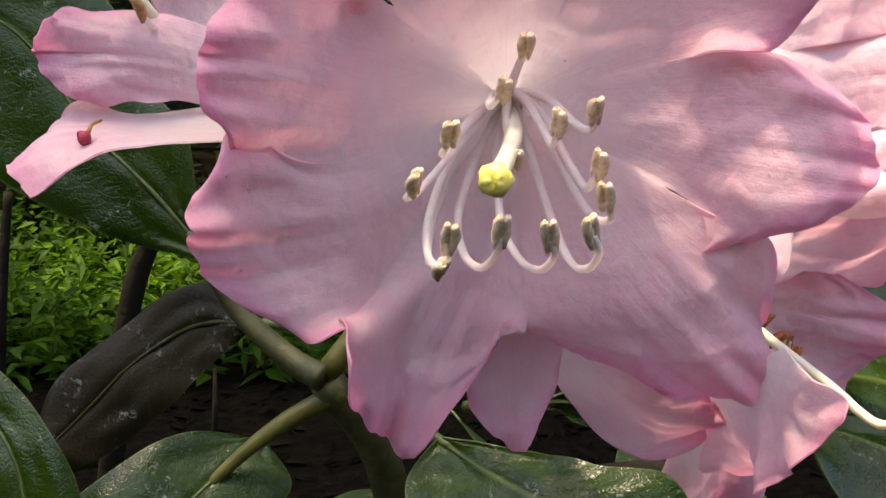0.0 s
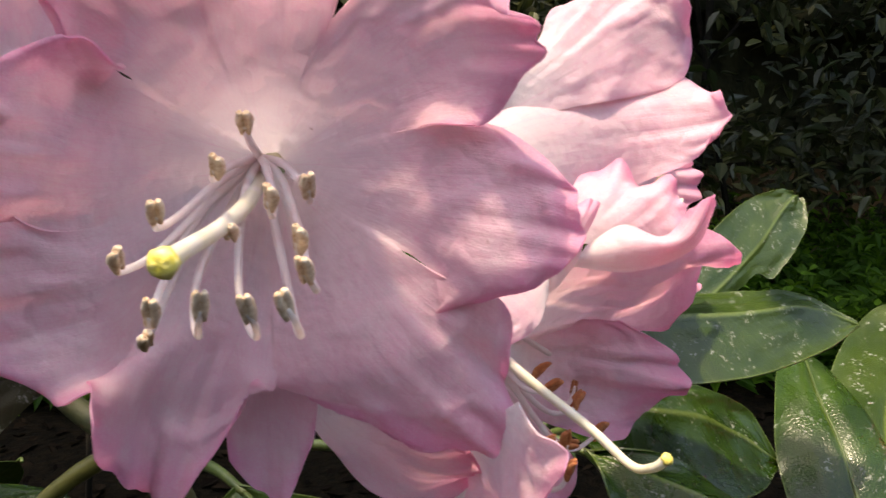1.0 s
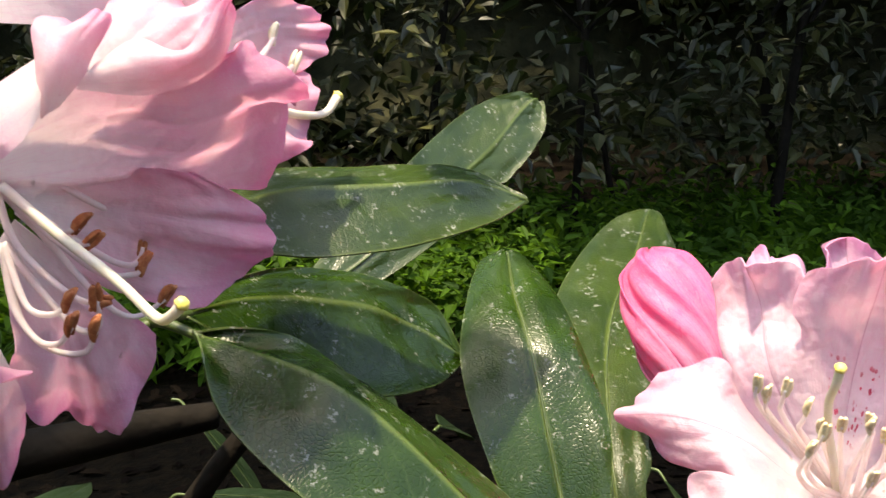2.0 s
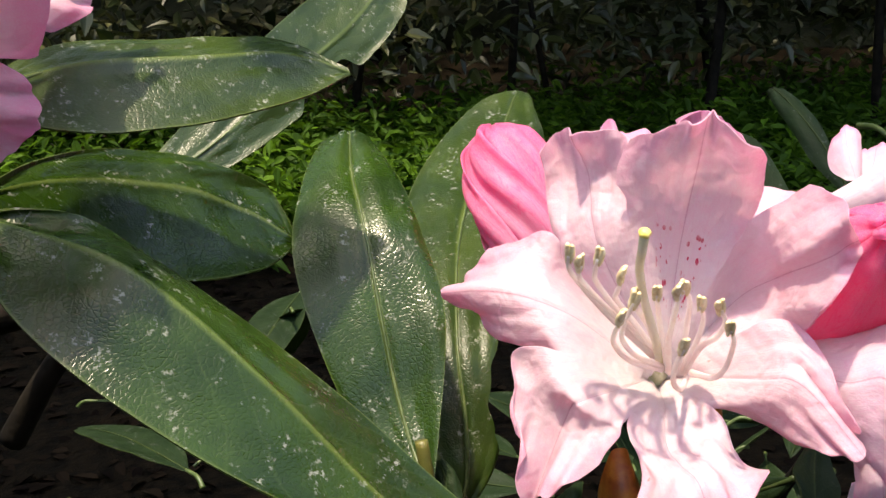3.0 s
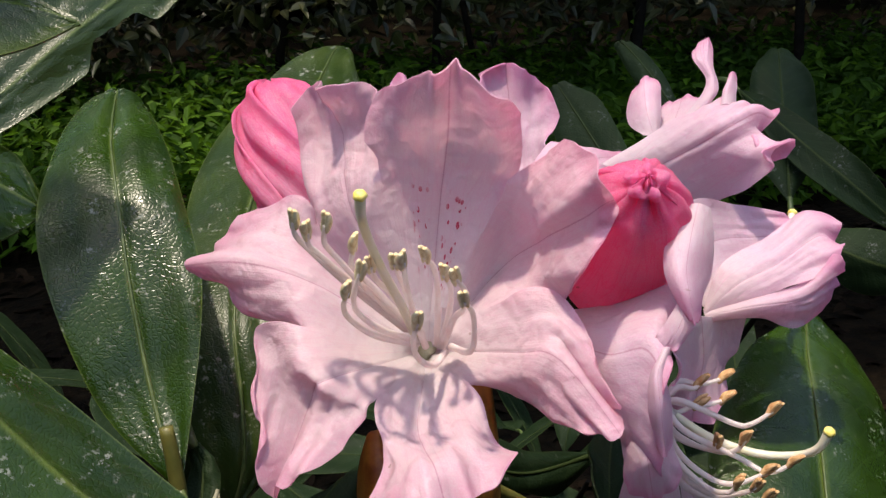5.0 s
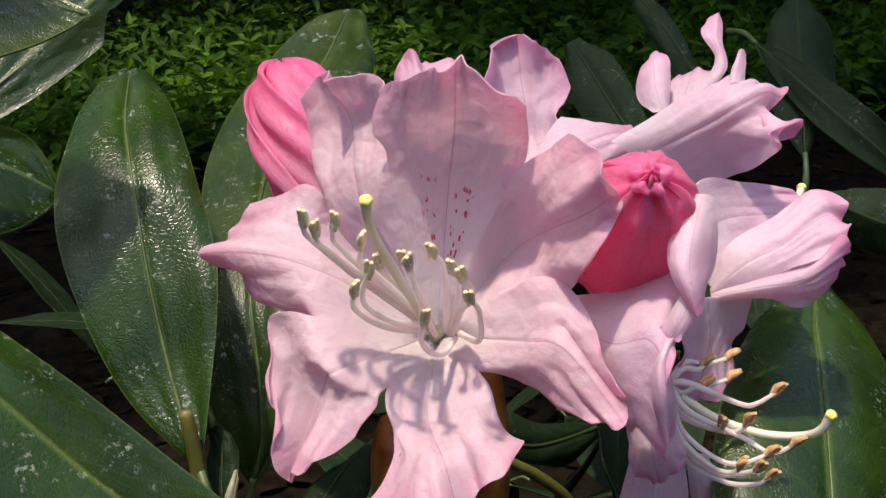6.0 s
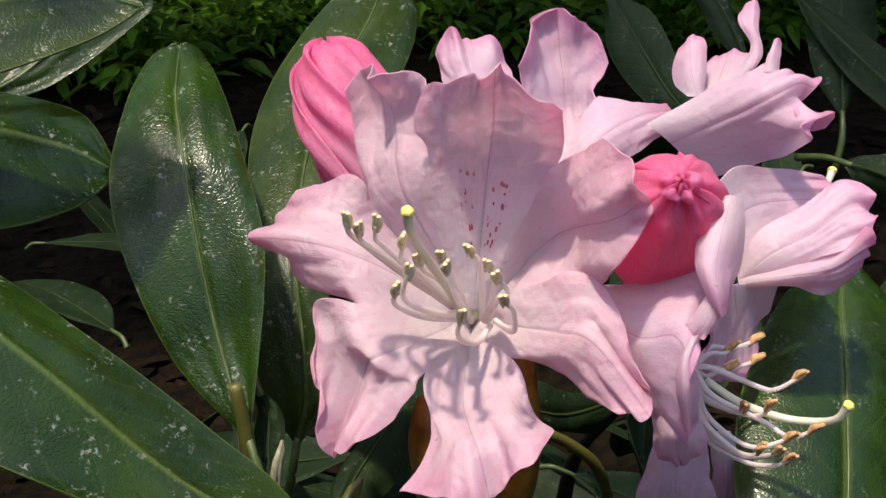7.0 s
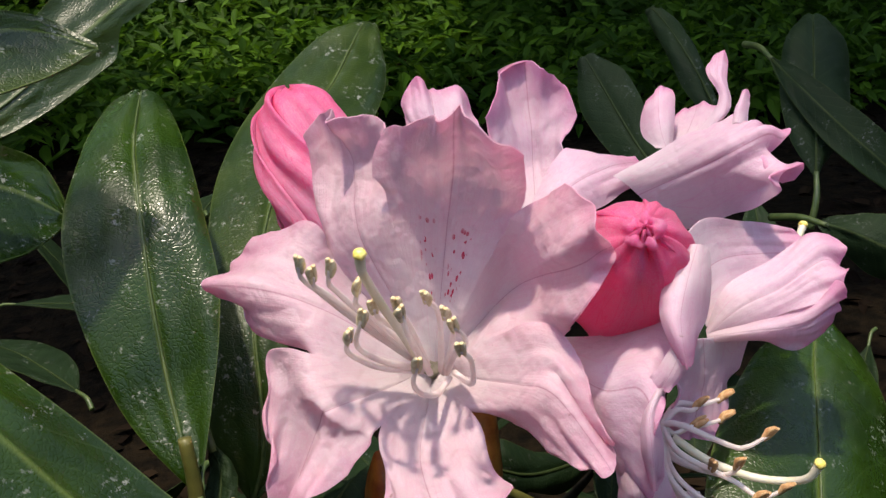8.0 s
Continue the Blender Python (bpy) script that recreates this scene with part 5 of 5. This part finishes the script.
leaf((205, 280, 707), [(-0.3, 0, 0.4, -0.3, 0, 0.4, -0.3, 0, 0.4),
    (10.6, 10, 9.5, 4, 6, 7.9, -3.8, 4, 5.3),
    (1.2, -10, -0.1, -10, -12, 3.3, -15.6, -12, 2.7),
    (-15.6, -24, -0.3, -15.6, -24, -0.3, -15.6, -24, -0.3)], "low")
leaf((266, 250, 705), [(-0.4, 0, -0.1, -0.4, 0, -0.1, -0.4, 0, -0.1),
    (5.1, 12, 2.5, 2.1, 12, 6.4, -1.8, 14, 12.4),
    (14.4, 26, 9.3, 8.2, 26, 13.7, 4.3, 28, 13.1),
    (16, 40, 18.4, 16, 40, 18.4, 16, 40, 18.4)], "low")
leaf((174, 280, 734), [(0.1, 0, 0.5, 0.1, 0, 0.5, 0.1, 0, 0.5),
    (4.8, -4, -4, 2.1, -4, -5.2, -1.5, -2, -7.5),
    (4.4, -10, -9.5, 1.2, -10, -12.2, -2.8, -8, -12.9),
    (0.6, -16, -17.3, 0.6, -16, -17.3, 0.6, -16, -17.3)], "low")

# ---- ground, undergrowth and woodland ----
def leaf_cloud(name, places, sizes, turns, material, shape, label, category, fold=0.18):
    """Many small folded leaves as one mesh: places, sizes, and (yaw, pitch, roll) of each."""
    n = len(places)
    base = np.array(shape, float)
    k = len(base)
    verts = np.zeros((n, k, 3))
    cy, sy = np.cos(turns[:, 0]), np.sin(turns[:, 0])
    cp, sp = np.cos(turns[:, 1]), np.sin(turns[:, 1])
    cr, sr = np.cos(turns[:, 2]), np.sin(turns[:, 2])
    for i, (x, y) in enumerate(base):
        px, py, pz = x * np.ones(n), y * np.ones(n), fold * abs(x) - 0.25 * y * y
        px, pz = px * cr + pz * sr, -px * sr + pz * cr
        py, pz = py * cp - pz * sp, py * sp + pz * cp
        px, py = px * cy - py * sy, px * sy + py * cy
        verts[:, i] = np.stack((px, py, pz), 1) * sizes[:, None] + places
    half = k // 2
    faces = []
    for q in range(n):
        o = q * k
        # outline order: base, right side up, tip, left side down; the fold runs from base to tip
        faces.append([o] + [o + i for i in range(1, half + 1)])
        faces.append([o] + [o + i for i in range(half, k)])
    mesh = bpy.data.meshes.new(name)
    mesh.from_pydata(verts.reshape(-1, 3).tolist(), [], faces)
    mesh.materials.append(material)
    return tagged(new(name, mesh), label, category, kind="stuff")


LANCE = [(0, 0), (0.16, 0.14), (0.21, 0.36), (0.11, 0.7), (0, 1.0), (-0.11, 0.7), (-0.21, 0.36), (-0.16, 0.14)]
OVAL = [(0, 0), (0.19, 0.18), (0.24, 0.42), (0.13, 0.75), (0, 1.0), (-0.13, 0.75), (-0.24, 0.42), (-0.19, 0.18)]


def foliage_material(name, dark, light, gloss, through, spec=0.5):
    m = Nodes(name)
    geo = m.add("ShaderNodeNewGeometry")
    c = m.mix(geo.outputs["Random Per Island"], dark, light)
    c = m.mix(m.span(m.noise(3.0, 3), 0.35, 0.7), c, dark)
    return m.surface(c, gloss, None, through, c, spec)


HERB = foliage_material("herb_green", (0.026, 0.075, 0.006), (0.125, 0.27, 0.018), 0.6, 0.5, 0.2)
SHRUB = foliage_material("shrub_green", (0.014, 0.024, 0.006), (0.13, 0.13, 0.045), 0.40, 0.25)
CROWN = foliage_material("crown_green", (0.03, 0.07, 0.015), (0.07, 0.14, 0.03), 0.5, 0.15)
# soil and dead-leaf browns go nearly black to hold the bush's shade
SOIL = plain_material("litter_soil_shade_dark", (0.003, 0.0025, 0.0015), (0.012, 0.008, 0.004), 40, 0.95, 0.02, 0.0, 0.05)
LITTER = foliage_material("dead_leaf_shade_brown", (0.005, 0.003, 0.002), (0.024, 0.015, 0.008), 0.9, 0.1, 0.05)

rng = np.random.default_rng(5)


def ground_height(x, y):
    return 0.05 * noise.noise((x * 0.6, y * 0.6, 3.0)) + 0.02 * noise.noise((x * 2.5, y * 2.5, 7.0))


edges = sorted({round(math.copysign(abs(q) ** 2.2 * 60, q), 3) for q in np.linspace(-1, 1, 91)})
bm = bmesh.new()
net = [[bm.verts.new((x, y + 1.5, ground_height(x, y + 1.5))) for x in edges] for y in edges]
for i in range(len(edges) - 1):
    for j in range(len(edges) - 1):
        bm.faces.new((net[i][j], net[i][j + 1], net[i + 1][j + 1], net[i + 1][j]))
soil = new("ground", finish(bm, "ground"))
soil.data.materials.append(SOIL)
tagged(soil, "leaf-littered woodland soil, blackened for the shade on it", "ground", kind="structure")


def scatter(n, lo, hi):
    return rng.uniform(lo, hi, (n, 3))


def herbs(n, x0, x1, y0, y1, name, label, low=0.05, high=0.22, size=(0.025, 0.05)):
    stems = n // 6
    xs, ys = rng.uniform(x0, x1, stems), rng.uniform(y0, y1, stems)
    # thins out towards the edge of the patch
    keep = np.array([noise.noise((x * 1.1, y * 1.1, 11.0)) + 0.5 * noise.noise((x * 4, y * 4, 2.0)) > -0.75 + 1.2 * max(0.0, 1 - min(x - x0, x1 - x, (y - y0) * 2.5) / 0.6) for x, y in zip(xs, ys)])
    xs, ys = xs[keep], ys[keep]
    tall = rng.uniform(low, high, len(xs))
    p, s, t = [], [], []
    for x, y, h in zip(xs, ys, tall):
        z0 = ground_height(x, y)
        for k in range(6):
            yaw = k * 2.4 + x * 40
            z = z0 + h * (0.35 + 0.65 * k / 5)
            p.append((x + 0.012 * math.cos(yaw), y + 0.012 * math.sin(yaw), z))
            s.append(rng.uniform(*size) * (1.15 - 0.35 * k / 5))
            t.append((yaw, rng.normal(-0.1, 0.35), rng.normal(0, 0.35)))
    return leaf_cloud(name, np.array(p), np.array(s), np.array(t), HERB, LANCE, label, "undergrowth")


herbs(38000, -2.9, 3.3, 2.6, 4.3, "undergrowth", "low bright green leafy undergrowth on soil", 0.05, 0.26, (0.04, 0.075))


def shrub_wall(n, x0, x1, y0, y1, z0, z1, size, name, label):
    p = scatter(n, (x0, y0, z0), (x1, y1, z1))
    keep = np.array([noise.noise((x * 1.6, y * 1.6, z * 2.0)) > -0.12 for x, y, z in p])
    p = p[keep]
    m = len(p)
    t = np.stack((rng.uniform(0, 6.28, m), rng.normal(-0.2, 0.5, m), rng.normal(0, 0.5, m)), 1)
    return leaf_cloud(name, p, rng.uniform(*size, m), t, SHRUB, OVAL, label, "shrub")


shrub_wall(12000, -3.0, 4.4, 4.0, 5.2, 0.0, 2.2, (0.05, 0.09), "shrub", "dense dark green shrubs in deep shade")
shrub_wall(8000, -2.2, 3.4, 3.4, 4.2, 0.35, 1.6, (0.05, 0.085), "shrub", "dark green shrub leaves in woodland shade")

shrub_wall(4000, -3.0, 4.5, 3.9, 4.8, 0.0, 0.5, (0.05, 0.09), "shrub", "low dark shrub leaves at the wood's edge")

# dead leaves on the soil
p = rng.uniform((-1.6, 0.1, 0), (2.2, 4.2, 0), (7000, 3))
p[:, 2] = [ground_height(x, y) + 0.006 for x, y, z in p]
leaf_cloud("leaf_litter", p, rng.uniform(0.025, 0.055, 7000), np.stack((rng.uniform(0, 6.28, 7000), rng.normal(0, 0.25, 7000), rng.normal(0, 0.25, 7000)), 1), LITTER, OVAL, "brown dead leaves, darkened for shade, lying on woodland soil", "leaf litter")

# inner leaves of the flowering bush, with its shade put into their green
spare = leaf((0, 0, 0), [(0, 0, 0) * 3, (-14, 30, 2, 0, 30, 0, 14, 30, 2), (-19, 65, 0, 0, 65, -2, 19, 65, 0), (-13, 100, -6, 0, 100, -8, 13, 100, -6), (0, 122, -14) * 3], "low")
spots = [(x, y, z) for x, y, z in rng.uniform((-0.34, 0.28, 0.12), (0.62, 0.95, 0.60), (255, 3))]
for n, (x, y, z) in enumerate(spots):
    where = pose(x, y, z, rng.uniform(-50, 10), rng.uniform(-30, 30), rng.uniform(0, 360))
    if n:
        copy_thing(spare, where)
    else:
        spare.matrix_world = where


# ---- trunks and stems behind ----
def trunk(x, y, lean, height, radius, label, name="tree_trunk", category="tree"):
    ob = tagged(new(name), label, category, "stems in the wood")
    ob.location = (x, y, -0.1)
    pts = [np.array((lean * height * k / 4 + 0.05 * math.sin(k * 2 + x), 0.04 * math.cos(k + y), height * k / 4)) for k in range(5)]
    part("trunk", tube_mesh(pts, [radius * 1.2, radius, radius * 0.9, radius * 0.8, radius * 0.7], 12), BARK, ob)
    for k in range(3):
        a = pts[1 + k]
        side = 1 if (k + int(x * 7)) % 2 else -1
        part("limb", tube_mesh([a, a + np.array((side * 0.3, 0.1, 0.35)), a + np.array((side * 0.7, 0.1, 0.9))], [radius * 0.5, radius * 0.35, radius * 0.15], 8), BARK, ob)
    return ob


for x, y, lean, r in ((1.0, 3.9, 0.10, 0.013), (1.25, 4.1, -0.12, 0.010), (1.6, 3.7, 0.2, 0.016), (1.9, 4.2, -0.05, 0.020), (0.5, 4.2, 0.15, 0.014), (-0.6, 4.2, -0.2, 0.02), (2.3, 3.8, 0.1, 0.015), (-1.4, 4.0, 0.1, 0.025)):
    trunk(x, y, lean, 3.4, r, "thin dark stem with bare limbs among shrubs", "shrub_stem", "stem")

# the wood goes on behind: a dense bank of dark foliage
bm = bmesh.new()
cols, rows_ = 90, 24
net = []
for i in range(rows_ + 1):
    row = []
    for j in range(cols + 1):
        a = 2 * math.pi * j / cols
        rad = 7.5 + 1.2 * noise.noise((math.cos(a) * 4, math.sin(a) * 4, i * 0.35)) + 0.4 * noise.noise((math.cos(a) * 15, math.sin(a) * 15, i * 1.2))
        row.append(bm.verts.new((rad * math.cos(a), rad * math.sin(a), -0.3 + 4.6 * i / rows_ + 0.5 * noise.noise((j * 0.3, i * 0.3, 5)))))
    net.append(row)
for i in range(rows_):
    for j in range(cols):
        bm.faces.new((net[i][j], net[i][j + 1], net[i + 1][j + 1], net[i + 1][j]))
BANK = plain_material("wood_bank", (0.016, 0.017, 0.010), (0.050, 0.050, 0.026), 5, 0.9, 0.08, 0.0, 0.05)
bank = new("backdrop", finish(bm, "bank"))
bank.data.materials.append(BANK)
tagged(bank, "dark wooded bank around the clearing", "woodland", kind="structure")

# unseen tree crowns, added over the shrubs and ground to keep them in shade
for n, lo, hi in ((2500, (-6.0, 3.5, 3.2), (7.0, 8.0, 4.4)), (1300, (-2.2, 1.15, 3.4), (2.6, 2.4, 3.9)), (3200, (0.35, 2.1, 3.3), (3.1, 4.2, 3.9))):
    p = scatter(n, lo, hi)
    q = len(p)
    t = np.stack((rng.uniform(0, 6.28, q), rng.normal(0, 0.4, q), rng.normal(0, 0.4, q)), 1)
    leaf_cloud("shade_crown", p, rng.uniform(0.22, 0.36, q), t, CROWN, OVAL, "unseen leafy crown added above the clearing for shade", "tree crown")

# thin leafy branches, unseen, added overhead to dim sunlight on chosen spots
def shade_branch(spot, far, count, spread):
    ob = tagged(new("added_branch"), "unseen thin leafy branch added overhead to break up sunlight", "branch")
    middle = Vector(spot) + SUN_FROM * far
    ob.location = middle
    part("stem", tube_mesh([np.array((-0.5, 0.5, -0.1)), np.array((-0.2, 0.2, 0.02)), np.array((0.0, 0.0, 0.0)), np.array((0.09, -0.04, -0.01))], [0.006, 0.004, 0.002, 0.001], 8), BARK, ob)
    k = 0
    while k < count:
        x, y = rng.uniform(-1, 1, 2)
        if x * x + y * y > 1:
            continue
        m = leaf_cloud("leaf_spray", np.array([(x * spread[0], y * spread[1], rng.uniform(-0.02, 0.02))]), np.array([rng.uniform(0.05, 0.07)]), np.array([(rng.uniform(0, 6.28), rng.normal(0, 0.3), rng.normal(0, 0.3))]), CROWN, OVAL, "", "")
        m.name, m.parent = "leaf_blade", ob
        del m["kind"]
        k += 1
    return ob


shade_branch((-0.030, 0.183, 0.885), 3.2, 8, (0.075, 0.075))
shade_branch([c / 1000 for c in (-64.2, 240, 809.8)], 3.0, 60, (0.10, 0.07))
shade_branch((0.0, 0.345, 0.76), 0.5, 14, (0.04, 0.03))
shade_branch([c / 1000 for c in (404.5, 450, 747.1)], 3.1, 60, (0.16, 0.07))


# small leaves on an added, unseen shoot throw patches of shade on the bush's leaves
def shade_shoot(far, blades):
    ob = tagged(new("shade_shoot"), "unseen leafy shoot added to throw shade on the rhododendron leaves", "branch")
    tops = [Vector(b[:3]) / 1000 + SUN_FROM * far for b in blades]
    ob.location = tops[0]
    line = [np.array(p - tops[0]) + np.array((0, 0, 0.004)) for p in tops]
    part("stem", tube_mesh(line + [line[-1] + np.array((-0.2, 0.3, 0.25)), line[-1] + np.array((-0.5, 0.8, 0.9))], [0.0006, 0.0009, 0.0014, 0.003, 0.005], 8), BARK, ob)
    for p, (_, _, _, size, yaw) in zip(tops, blades):
        out = Vector((-math.sin(yaw), math.cos(yaw), 0)) * size * 0.0005
        m = leaf_cloud("leaf_blade", np.array([p - tops[0] - out]), np.array([size / 1000]), np.array([(yaw, 0.12, 0.1)]), CROWN, WIDE, "", "")
        m.parent = ob
        del m["kind"]


WIDE = [(0, 0), (0.30, 0.10), (0.40, 0.42), (0.28, 0.8), (0, 1.0), (-0.28, 0.8), (-0.40, 0.42), (-0.30, 0.10)]
shade_shoot(0.21, [(152, 312, 778, 24, 0.3), (99, 285, 824, 20, 1.2)])
